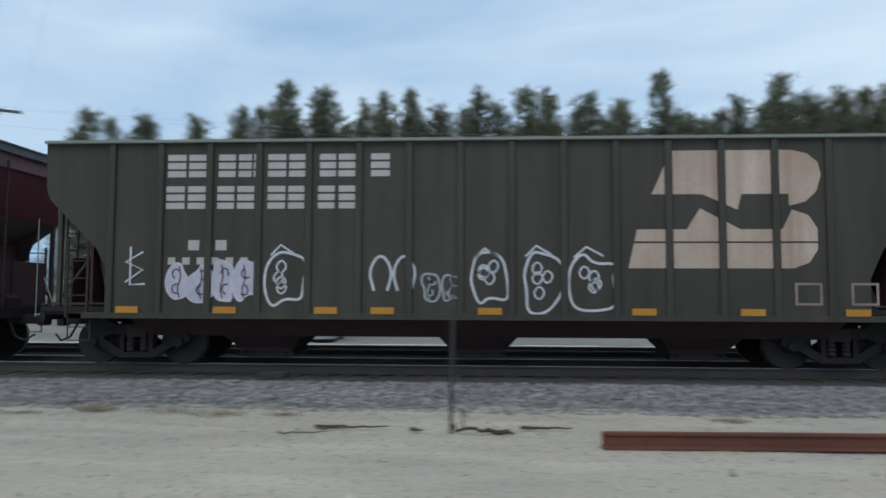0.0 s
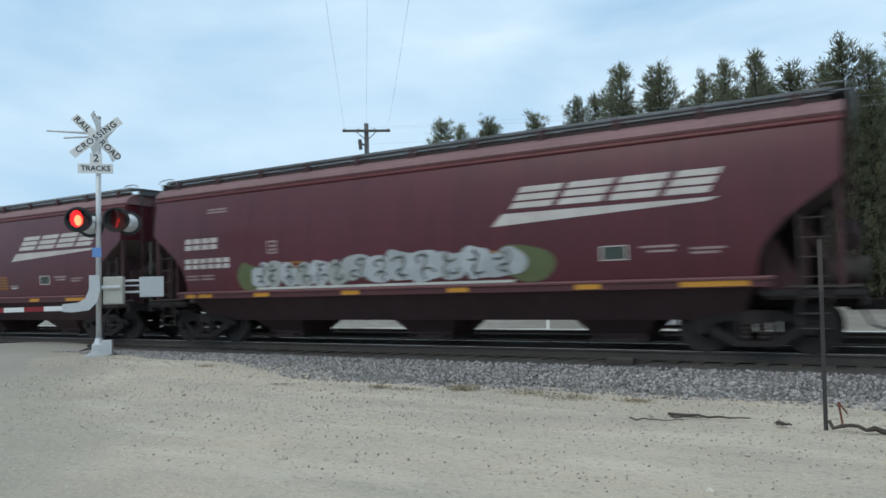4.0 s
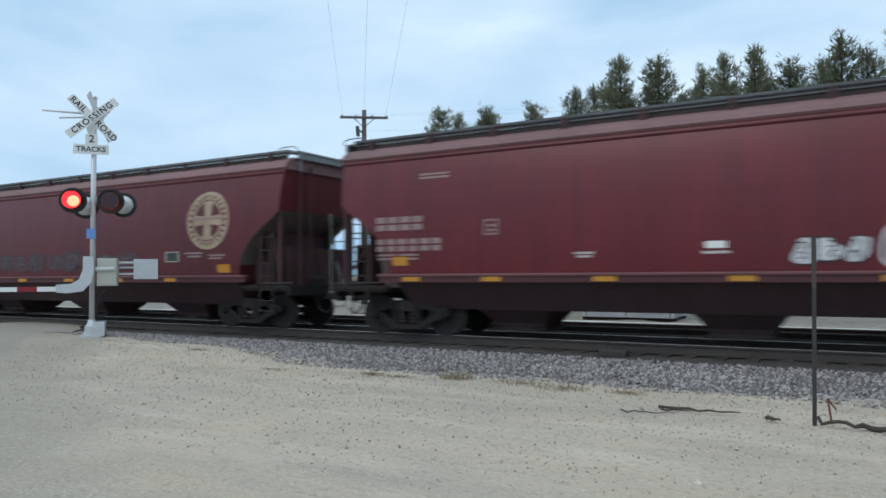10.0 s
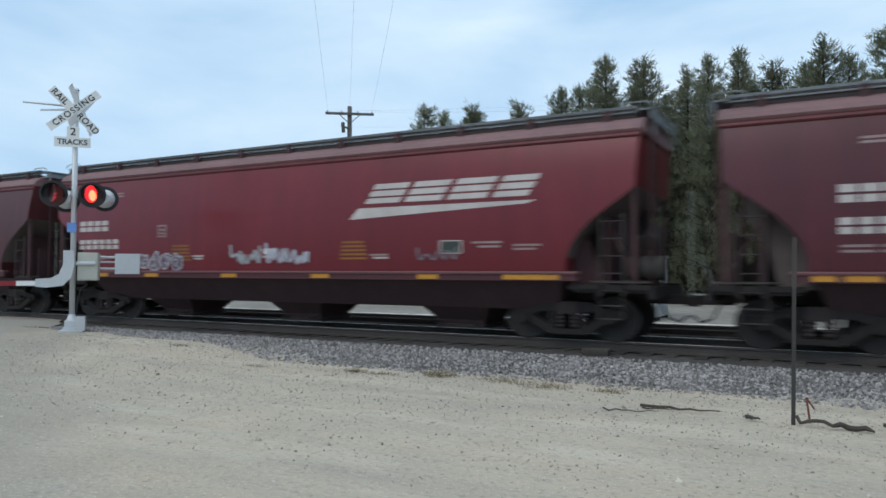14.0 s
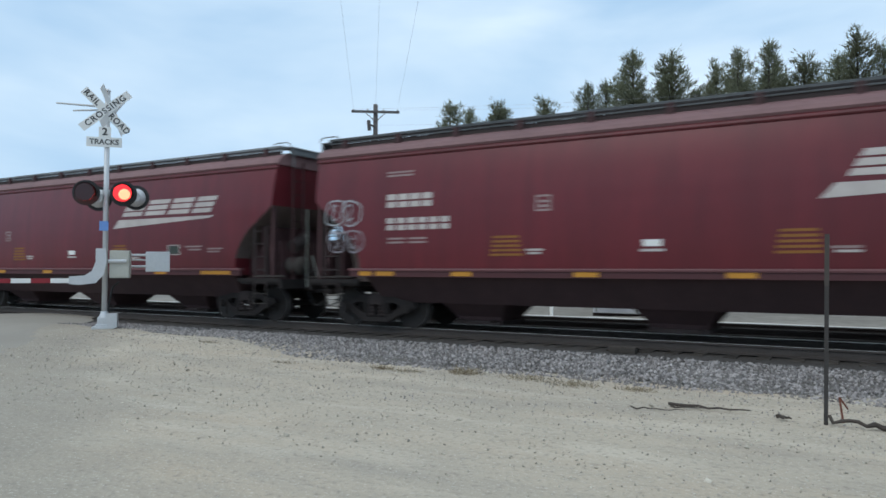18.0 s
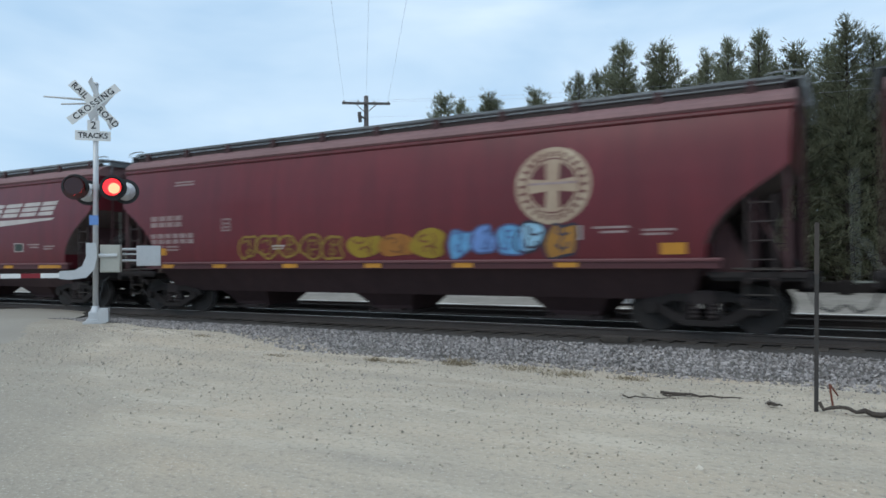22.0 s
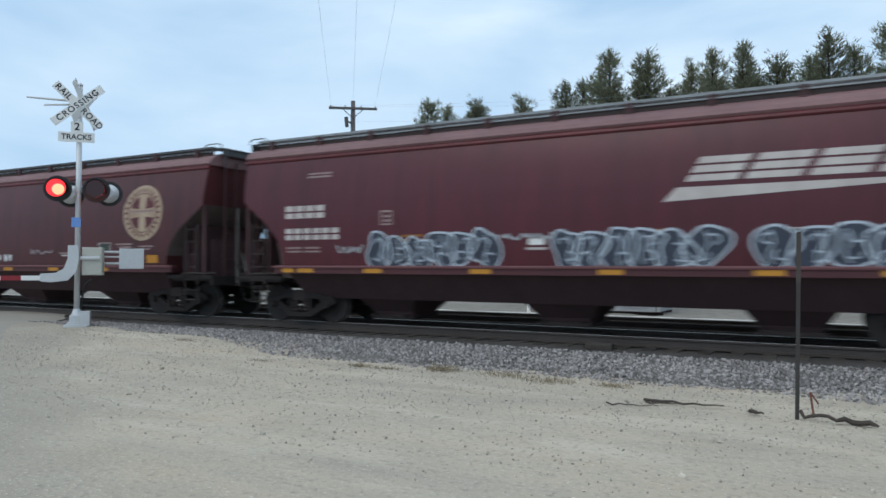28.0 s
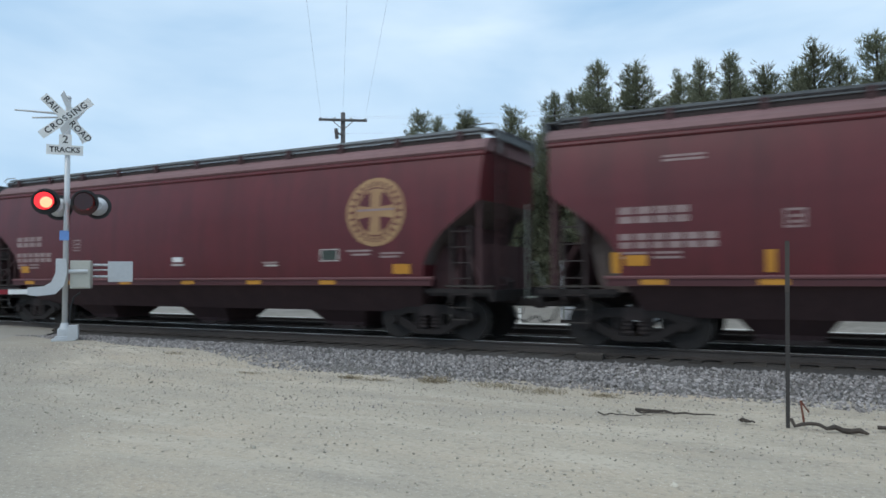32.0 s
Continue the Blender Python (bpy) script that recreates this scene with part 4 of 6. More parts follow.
def markings(car, kind, rnd, text_x, lift=0.0):
    """Reporting marks as plain bars, data blocks, stencils and yellow reflectors."""
    wedge = kind == "wedge"
    bold = M_WHITE if wedge else M_STENCIL
    x = text_x
    z1, z2 = (2.59 + lift, 2.06 + lift) if wedge else (2.43, 1.95)
    sx = x + 3.85 if lift else (-4.3 if wedge else x + 2.8)
    for i in range(4):
        decal("reporting_mark", bar_pair(x + i * 0.33, z1, 0.27, 0.31), bold, car, RED_W, "painted mark shown as a plain bar" if i == 0 else "")
    for i in range(6):
        decal("number_bar", bar_pair(x + i * 0.3, z2, 0.23, 0.28), bold, car, RED_W)
    for q in ((x + 0.02, 1.84 + lift, 0.5), (x + 0.62, 1.84 + lift, 0.5), (x + 0.02, 1.75 + lift, 0.5), (x + 0.62, 1.75 + lift, 0.5), (-6.6, 3.66, 0.75), (-6.6, 3.58, 0.75),
              (6.3, 1.95, 0.6), (6.3, 1.87, 0.5), (5.35, 2.02, 0.7), (5.5, 1.93, 0.5), (2.75, 1.78, 0.5), (2.85, 1.71, 0.4), (-2.95, 1.80, 0.4), (-2.9, 1.73, 0.3)):
        decal("data_line", [rect(q[0], q[1], q[2], 0.045)], M_STENCIL if q[2] > 0.45 else M_WHITE, car, RED_W)
    if rnd.random() < 0.7:
        decal("placard", [rect(-0.45, 1.86, 0.36, 0.13)], M_SIGN, car, RED_W, "small white placard")
        decal("placard_line", [rect(-0.5, 1.76, 0.46, 0.05)], M_WHITE, car, RED_W)
    decal("data_panel_edge", ring(rect(4.58, 1.81, 0.54, 0.29), 0.86, 4.85, 1.955), M_WHITE, car, RED_W, "white-edged data panel")
    decal("data_panel", [rect(4.63, 1.84, 0.44, 0.23)], spray((0.045, 0.06, 0.052)), car, RED_W, "dark data panel")
    decal("test_stencil_edge", ring(rect(sx, z2 + 0.3, 0.34, 0.34), 0.76, sx + 0.17, z2 + 0.47), M_STENCIL, car, RED_W)
    for dz in (0.08, 0.18):
        decal("test_stencil_bar", [rect(sx + 0.08, z2 + 0.3 + dz, 0.2, 0.05)], M_STENCIL, car, RED_W)
    if wedge:
        for xx in (-3.8, 1.9):
            for k in range(5):
                decal("warning_stripe", [rect(xx + 0.02 * k, 1.70 + 0.095 * k, 0.78 - 0.04 * k, 0.05)], M_OCHRE, car, RED_W, "ochre warning stripe" if k == 0 else "")
        for xx, w in ((-7.35, 0.35), (-6.85, 0.5), (-4.75, 0.5), (-1.85, 0.5), (1.1, 0.5), (4.05, 0.5), (6.1, 0.85), (6.98, 0.3)):
            part("reflector", box(nb(), (xx + w / 2) * 0.957, -1.645, 1.312, w, 0.012, 0.105), M_YELLOW, car, "yellow reflective patch")
    else:
        decal("reflector", [rect(6.62, 1.5, 0.46, 0.22)], M_YELLOW, car, RED_W, "yellow reflective patch", 0.012)
        decal("reflector", [rect(-7.3, 1.62, 0.4, 0.2)], M_YELLOW, car, RED_W, "", 0.012)
        for xx in (-7.0, -5.0, -2.55, -0.05, 2.3, 4.6):
            part("reflector", box(nb(), (xx + 0.22) * 0.957, -1.645, 1.312, 0.44, 0.012, 0.105), M_YELLOW, car, "yellow reflective patch")


SILVER, WHITE_S, TEAL, GREENG = (0.42, 0.44, 0.46), (0.66, 0.66, 0.68), (0.06, 0.28, 0.36), (0.10, 0.12, 0.05)
# wagon by wagon from the head: kind of emblem, its own offset in the train, where the emblem sits along the side,
# length over couplers, where the reporting mark starts
WAGONS = {-1: ("cream", -0.04, 6.51, 18.28, -7.51), 0: ("green", -0.04, 6.51, 18.28, -7.51), 1: ("cream", -0.06, 6.75, 18.32, -7.05), 2: ("cream", -0.47, 6.55, 18.69, -7.34),
          3: ("wedge", -0.53, 2.34, 17.77, -6.96), 4: ("wedge", -0.27, 2.22, 18.26, -7.41), 5: ("wedge", -0.14, 2.89, 18.05, -6.74), 6: ("cream", 0.10, 6.59, 18.05, -7.26),
          7: ("wedge", 0.33, 2.27, 18.06, -6.51), 8: ("wedge", 0.79, 1.65, 17.58, -7.02), 9: ("cream", 1.09, 4.23, 18.37, -7.75), 10: ("cream", 0.48, 6.25, 18.55, -7.45),
          11: ("wedge", 0.33, 2.08, 19.10, -7.75), 12: ("wedge", -0.11, 2.44, 18.25, -6.94), 13: ("wedge", -0.23, 2.19, 18.54, -7.67), 14: ("gold", -0.63, 5.97, 18.83, -7.29),
          15: ("wedge", -1.23, 2.13, 18.93, -6.43), 16: ("wedge", -1.38, 2.62, 17.92, -6.56), 17: ("wedge", -0.86, 1.97, 17.61, -7.04), 18: ("wedge", -0.17, 2.21, 17.57, -7.42),
          19: ("wedge", 0.58, 1.78, 17.49, -7.15), 20: ("cream", 0.72, 4.53, 18.78, -7.52), 21: ("wedge", 0.53, 2.32, 18.16, -6.32), 22: ("cream", 0.21, 4.40, 19.03, -7.44),
          23: ("wedge", 0.00, 2.40, 17.94, -6.80), 24: ("cream", -0.18, 6.27, 18.98, -7.23), 25: ("wedge", -0.06, 2.40, 17.40, -7.28), 26: ("cream", 0.11, 6.46, 18.89, -7.39),
          27: ("cream", -0.44, 5.70, 18.77, -7.30), 28: ("cream", -0.94, 6.44, 18.78, -7.40), 29: ("gold", -1.19, 6.16, 18.28, -7.51), 30: ("wedge", -1.19, 2.20, 18.28, -6.66)}
HEAD_X = -8.90           # gap behind the green wagon at the clip's start


def sprayed(car, k):
    rnd = random.Random(100 + k)
    if k == 2:
        piece(car, -4.1, -1.15, 1.62, 2.55, 5, rnd, WHITE_S, WHITE_S, SILVER, lean=0)
        scrawl(car, -5.4, -3.9, 2.7, 3.4, (0.3, 0.24, 0.24), rnd, 6, 0.04)
    if k == 4:
        decal("graffiti_shadow", [form(-4.9, 1.75, 0.5, 0.38, rnd, 0), form(2.9, 1.85, 0.7, 0.42, rnd, 0)], spray(GREENG), car, RED_W, "dull green sprayed shadow", 0.007)
        piece(car, -4.8, -1.75, 1.46, 2.2, 6, rnd, (SILVER, (0.34, 0.36, 0.35)), None, (0.11, 0.12, 0.11), 0.065, lean=0, wide=0.74)
        piece(car, -1.7, 2.75, 1.46, 2.28, 7, rnd, ((0.37, 0.39, 0.40), SILVER), None, (0.11, 0.12, 0.11), 0.065, lean=0, wide=0.74)
        decal("graffiti_foot", [rect(-4.7, 1.44, 7.4, 0.06)], spray((0.55, 0.56, 0.52)), car, RED_W, "", 0.022)
    if k == 6:
        piece(car, -2.55, 1.6, 1.6, 2.8, 6, rnd, None, TEAL, TEAL, 0.065, wide=0.62)
        scrawl(car, 1.2, 2.3, 2.5, 2.9, TEAL, rnd, 8, 0.05)
        scrawl(car, -2.7, -2.3, 1.62, 1.9, TEAL, rnd, 5, 0.04)
    if k == 9:
        piece(car, 2.3, 4.3, 1.47, 2.15, 5, rnd, None, WHITE_S, WHITE_S, 0.06, wide=0.5)
        piece(car, 0.95, 2.15, 1.55, 2.05, 3, rnd, WHITE_S, (0.05, 0.03, 0.03), (0.05, 0.03, 0.03), 0.03)
    if k == 10:
        piece(car, -4.8, 3.5, 1.55, 2.2, 9, rnd, ((0.088, 0.042, 0.048), (0.078, 0.044, 0.052)), None, (0.10, 0.10, 0.115), 0.06, wide=0.66, lean=0)
        scrawl(car, -8.65, -7.85, 3.05, 3.95, SILVER, rnd, 26, 0.06)
        scrawl(car, -8.6, -7.95, 3.2, 3.9, SILVER, rnd, 14, 0.05)
        scrawl(car, -7.0, -6.2, 1.65, 1.95, SILVER, rnd, 6)
    if k == 11:
        scrawl(car, -3.2, 0.5, 1.55, 1.95, (0.35, 0.25, 0.15), rnd, 22, 0.045)
    if k == 12:
        scrawl(car, -5.25, -3.15, 1.66, 2.2, (0.50, 0.47, 0.56), rnd, 22, 0.065)
        piece(car, -1.85, 0.0, 1.46, 2.14, 4, rnd, ((0.27, 0.25, 0.31), (0.42, 0.40, 0.45)), (0.5, 0.48, 0.52), (0.16, 0.13, 0.16), 0.04)
        piece(car, 0.9, 1.6, 1.45, 1.7, 2, rnd, WHITE_S, (0.3, 0.3, 0.33), None, 0.03)
    if k == 13:
        piece(car, -6.0, -3.3, 1.44, 1.93, 6, rnd, (0.16, 0.10, 0.12), (0.46, 0.44, 0.50), (0.46, 0.44, 0.50), 0.05, wide=0.5)
        scrawl(car, -1.55, -0.55, 1.5, 2.1, SILVER, rnd, 12, 0.07)
        scrawl(car, -0.35, 1.0, 1.48, 2.13, (0.48, 0.48, 0.54), rnd, 16, 0.075)
        scrawl(car, 4.0, 5.0, 1.62, 1.95, (0.2, 0.18, 0.2), rnd, 8, 0.05)
    if k == 14:
        for q in range(11):
            xx, zz = -6.6 + q * 1.08, 2.55 + 0.4 * rnd.random()
            decal("graffiti_flame", [rounded([(xx - 0.25, 1.9), (xx + 0.3, 1.9), (xx + 0.16, 2.25), (xx + 0.12, zz), (xx, 2.25)], 2, True)], spray((0.25, 0.19, 0.09)), car, RED_W,
                  "ochre sprayed flame", 0.007)
        piece(car, -7.1, -1.4, 1.46, 2.2, 8, rnd, ((0.08, 0.11, 0.13), (0.30, 0.24, 0.09), (0.13, 0.11, 0.10), (0.16, 0.22, 0.34)), None, (0.50, 0.55, 0.60), 0.09, wide=0.64)
        piece(car, -0.7, 4.9, 1.46, 2.25, 7, rnd, ((0.37, 0.38, 0.52), (0.46, 0.49, 0.58)), (0.10, 0.06, 0.12), (0.14, 0.10, 0.17), 0.04, wide=0.8, lean=-0.25)
        decal("graffiti_tail", [[(4.2, 1.46), (6.1, 1.46), (4.9, 1.95), (4.2, 2.1)]], spray((0.44, 0.46, 0.55)), car, RED_W, "", 0.022)
    if k == 16:
        piece(car, -8.4, -7.35, 2.45, 3.1, 2, rnd, None, SILVER, SILVER, 0.035)
        piece(car, -8.3, -7.25, 1.8, 2.38, 2, rnd, None, (0.3, 0.27, 0.3), (0.3, 0.27, 0.3), 0.035)
    if k == 18:
        decal("graffiti_loop", loop(rounded([(6.3, 1.5), (6.3, 2.1), (6.7, 2.35), (7.05, 2.1), (7.0, 1.5)], 3, True), 0.07), spray(SILVER), car, RED_W, "sprayed pale ring", 0.02)
        piece(car, -5.2, -2.45, 1.46, 2.15, 5, rnd, None, (0.33, 0.30, 0.31), SILVER, 0.05, wide=0.5)
        scrawl(car, -0.6, 0.95, 1.62, 2.1, SILVER, rnd, 12, 0.055)
        piece(car, -8.3, -7.2, 2.1, 3.4, 1, rnd, (0.07, 0.045, 0.05), None, SILVER, 0.06, wide=0.5)
    if k == 20:
        piece(car, -4.15, -0.65, 1.46, 2.1, 5, rnd, None, (0.27, 0.17, 0.03), (0.24, 0.14, 0.03), 0.06, wide=0.5)
        piece(car, -0.55, 2.1, 1.48, 2.12, 3, rnd, ((0.30, 0.20, 0.015), (0.33, 0.13, 0.02)), None, (0.20, 0.08, 0.02), 0.06)
        piece(car, 2.15, 3.85, 1.46, 2.2, 3, rnd, ((0.13, 0.36, 0.62), (0.15, 0.28, 0.60)), (0.08, 0.10, 0.22), (0.09, 0.16, 0.36), 0.045)
        piece(car, 3.75, 5.0, 1.46, 2.25, 2, rnd, ((0.28, 0.50, 0.66), (0.36, 0.17, 0.03)), (0.03, 0.03, 0.05), (0.05, 0.05, 0.08), 0.055)
    if k == 22:
        piece(car, 3.45, 4.9, 1.58, 1.93, 4, rnd, None, WHITE_S, WHITE_S, 0.045, wide=0.5)
        for x in (-7.55, -4.75, -2.65, -0.2, 2.42, 4.95):
            decal("reflector", [rect(x, 1.48, 0.14, 0.4, -0.15)], M_YELLOW, car, RED_W, "upright yellow reflective patch", 0.03)
    if k == 23:
        scrawl(car, -8.1, -7.2, 3.0, 3.9, SILVER, rnd, 12, 0.05)
    if k == 25:
        for a, b, n in ((-4.65, -1.2, 6), (0.1, 3.5, 6), (4.1, 6.6, 4)):
            piece(car, a, b, 1.34, 2.2, n, rnd, (0.04, 0.05, 0.075), (0.52, 0.59, 0.66), (0.42, 0.48, 0.55), 0.046, lean=0.03, wide=0.72)
        scrawl(car, -1.15, 0.1, 1.95, 2.12, SILVER, rnd, 14, 0.045)
        scrawl(car, -5.6, -4.8, 1.68, 1.92, SILVER, rnd, 8, 0.045)
    if k == 26:
        piece(car, -3.55, -0.6, 1.46, 2.06, 5, rnd, (0.68, 0.68, 0.70), None, (0.20, 0.10, 0.11), 0.045, lean=0, wide=0.55)
        for x in (-0.4, -0.05, 0.2):
            decal("graffiti_dot", [blob(x, 1.68, 0.09, 0.11, rnd)], spray(WHITE_S), car, RED_W, "", 0.012)
        for z in (3.62, 3.32, 3.02):
            scrawl(car, -8.35, -7.3, z, z + 0.22, WHITE_S, rnd, 13, 0.045)
        scrawl(car, 1.2, 2.4, 1.75, 1.95, (0.30, 0.25, 0.26), rnd, 8, 0.05)
    if k == 27:
        piece(car, 6.1, 6.95, 1.72, 2.1, 3, rnd, (0.50, 0.48, 0.50), (0.08, 0.04, 0.05), (0.08, 0.04, 0.05), 0.03)
    if k == 28:
        decal("graffiti_band", [rect(0.8 + 0.85 * q, 1.44, 0.7, 0.09) for q in range(5)], spray((0.12, 0.20, 0.32)), car, RED_W, "blue sprayed band")
        piece(car, 0.5, 2.1, 1.55, 1.9, 4, rnd, (0.09, 0.11, 0.17), None, (0.13, 0.20, 0.32), 0.05)
        for x in (-7.55, -4.9, -1.75, 4.45):
            decal("reflector", [rect(x, 1.48, 0.16, 0.4)], M_YELLOW, car, RED_W, "upright yellow reflective patch", 0.03)


def green_paint(car):
    """Plain blocks for the lettering, the big two-part emblem, and sprayed outlines."""
    w = [(1.0, 1.6), (4.44, 1.6)]
    for z, spans in ((3.73, ((-6.15, -5.78), (-5.72, -5.36), (-5.12, -4.78), (-4.72, -4.46), (-4.42, -4.34), (-4.13, -3.77), (-3.71, -3.35), (-3.1, -2.78), (-2.73, -2.37),
                             (-2.09, -1.72))), (3.10, ((-6.17, -5.8), (-5.73, -5.36), (-5.14, -4.8), (-4.74, -4.4), (-4.13, -3.78), (-3.72, -3.4), (-3.13, -2.8), (-2.72, -2.36)))):
        for a, b in spans:
            decal("lettering_block", bar_stack(a, z, b - a, 0.45), M_WHITE, car, w, "white lettering shown as a plain block" if a < -6 else "")
    for x in (-5.7, -5.15):
        decal("mark_block", [rect(x, 2.28, 0.22, 0.2)], M_WHITE, car, w)
    for i in range(6):
        decal("number_bar", [rect(-6.1 + i * 0.29, 2.0, 0.15, 0.14)], M_WHITE, car, w)
    upper = [(3.3, 3.35), (4.25, 3.35), (4.9, 3.05), (4.98, 3.35), (5.85, 3.35), (5.85, 3.12), (6.15, 3.2), (6.36, 3.4), (6.45, 3.7), (6.4, 3.95), (6.2, 4.12), (5.9, 4.19), (3.68, 4.19)]
    lower = [(2.85, 1.94), (5.9, 1.94), (6.2, 2.05), (6.36, 2.3), (6.36, 2.7), (6.2, 2.95), (5.9, 3.05), (5.72, 2.68), (4.95, 2.68), (4.2, 3.08), (3.95, 2.68), (3.02, 2.68)]
    decal("emblem_half", [upper], M_EMBLEM, car, w, "rust-streaked pale emblem")
    decal("emblem_half", [lower], M_EMBLEM, car, w, "rust-streaked pale emblem")
    decal("emblem_line", [rect(2.9, 2.42, 3.5, 0.03)], M_GREEN, car, w, "", 0.012)
    rnd = random.Random(77)
    piece(car, -6.1, -4.3, 1.2, 2.1, 4, rnd, (0.58, 0.55, 0.63), (0.62, 0.60, 0.66), (0.12, 0.09, 0.13), 0.04, w, 0.0)
    for cx, rx, cz, rz in ((-3.77, 0.38, 1.72, 0.58), (0.2, 0.38, 1.72, 0.52), (1.2, 0.42, 1.68, 0.60), (2.15, 0.46, 1.68, 0.58)):
        o = form(cx, cz, rx, rz, rnd, 0.05)
        polys = loop(o, 0.05)
        for q in range(4):
            sx, sz = rnd.uniform(-0.35, 0.35), rnd.uniform(-0.5, 0.5)
            polys += loop(rounded([(cx + rx * sx - 0.12, cz + rz * sz), (cx + rx * sx, cz + rz * sz + 0.16), (cx + rx * sx + 0.12, cz + rz * sz + 0.02), (cx + rx * sx, cz + rz * sz - 0.14)], 2, True), 0.035)
        polys += stroke([(cx - rx * 0.7, cz + rz * 0.8), (cx - rx * 0.2, cz + rz * 1.15), (cx + rx * 0.5, cz + rz * 0.85)], 0.04)
        decal("graffiti_outline", polys, spray(WHITE_S), car, w, "sprayed white looping outline", 0.014)
    for cx in (-1.88, -1.42):
        arcs = stroke(rounded([(cx - 0.13, 1.5), (cx - 0.24, 1.9), (cx, 2.25), (cx + 0.24, 1.9), (cx + 0.13, 1.5)]), 0.05)
        decal("graffiti_arch", arcs, spray(WHITE_S), car, w, "", 0.014)
    arcs = stroke([(-6.85, 2.35), (-6.85, 1.6), (-6.55, 1.62)], 0.04) + stroke([(-6.6, 2.25), (-6.95, 2.05), (-6.6, 1.9), (-6.95, 1.65)], 0.04)
    decal("graffiti_outline", arcs, spray(WHITE_S), car, w, "", 0.014)
    piece(car, -1.12, -0.28, 1.25, 1.85, 2, rnd, None, SILVER, SILVER, 0.04, w, 0.0, 0.45)
    for x in (5.92, 6.94):
        decal("data_panel_edge", ring(rect(x, 1.25, 0.5, 0.42), 0.8, x + 0.25, 1.46), M_STENCIL, car, w)
    for x in (-7.1, -5.15, -3.16, -2.06, 0.0, 2.9, 4.9, 6.8):
        decal("reflector", [rect(x, 1.05, 0.45, 0.13)], M_YELLOW, car, w, "yellow reflective patch", 0.068)


TRAIN = {}
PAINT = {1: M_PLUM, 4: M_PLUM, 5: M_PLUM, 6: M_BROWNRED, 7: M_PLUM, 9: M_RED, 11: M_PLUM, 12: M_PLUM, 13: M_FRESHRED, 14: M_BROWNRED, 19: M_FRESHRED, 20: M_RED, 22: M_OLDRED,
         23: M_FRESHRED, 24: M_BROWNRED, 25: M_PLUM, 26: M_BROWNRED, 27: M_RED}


def make_train():
    red = red_hopper()
    first = True
    for k in sorted(WAGONS):
        kind = WAGONS[k][0]
        rnd = random.Random(k)
        if kind == "green":
            car = green_hopper()
            green_paint(car)
        else:
            if first:
                car, first = red, False
            else:
                car = copy_thing(base, pose(0, TRACK_Y, RAIL_Z))
        TRAIN[k] = car
        car.scale = (SCALE if kind == "green" else WAGONS[k][3] / 18.3, SCALE, SCALE)
        if k == -1:
            base = copy_thing(red, pose(0, TRACK_Y, RAIL_Z))
    # the bare copy becomes the last wagon
    spare = TRAIN[30]
    for o in (*spare.children_recursive, spare):
        bpy.data.objects.remove(o)
    TRAIN[30] = base
    base.scale = (1.0, SCALE, SCALE)
    for k, car in TRAIN.items():
        kind = WAGONS[k][0]
        if kind == "green":
            continue
        if kind == "wedge":
            wedge_logo(car, WAGONS[k][2], M_CREAM if k == 11 else M_WHITE)
            reservoir(car)
        else:
            emblem(car, M_GOLD if kind == "gold" else M_CREAM, WAGONS[k][2])
        body = next(o for o in car.children if o.name.startswith("body"))
        body.material_slots[0].link = "OBJECT"
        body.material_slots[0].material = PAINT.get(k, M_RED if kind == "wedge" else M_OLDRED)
        markings(car, kind, random.Random(k), WAGONS[k][4], 0.26 if k in (7, 16, 21) else 0.0)
        sprayed(car, k)
        tagged(car, "oxide-red hopper wagon with " + {"wedge": "slanted white logo", "cream": "round cream emblem",
                                                              "gold": "faded gold emblem"}[kind]
               + (" and sprayed graffiti" if k in (2, 4, 6, 9, 10, 12, 13, 14, 18, 20, 25, 26, 28) else ""))


def train_x(k, t):
    """Middle of wagon k at t seconds."""
    return HEAD_X + CAR_L / 2 + SPEED * t + 0.2 * (min(t, 1.5) - 1.5) - k * CAR_L + WAGONS[k][1]


make_train()

# ---- the crossing's gate mast ----
def words(name, body, size, m, material, parent, align="CENTER"):
    cu = bpy.data.curves.new(name, "FONT")
    cu.offset = 0.004
    cu.body, cu.size, cu.extrude, cu.align_x, cu.align_y = body, size, 0.001, align, "CENTER"
    cu.materials.append(material)
    ob = new(name, cu)
    ob.parent = parent
    ob.matrix_basis = m
    return ob


LAMPS = []


def crossbuck(mast, m, lettered):
    """Two crossed blades; local x to the right, z up, the face looks along -y."""
    for angle, texts in ((-45, (("RAIL", -0.43), ("ROAD", 0.43))), (40, (("CROSSING", 0.0),))):
        bm = box(nb(), 0, 0, 0, 1.38, 0.008, 0.205, bevel=0.002)
        blade = part("crossbuck_blade", bm, M_SIGN, mast, "white crossbuck blade")
        blade.matrix_basis = m @ pose(0, -0.014 if angle > 0 else 0, 0, 0, -angle, 0)
        if lettered:
            for body, u in texts:
                words("lettering", body, 0.2, pose(u, -0.0065, 0, 90, 0, 0), M_SIGNINK, blade).data.space_character = 1.22 if u == 0 else 1.1


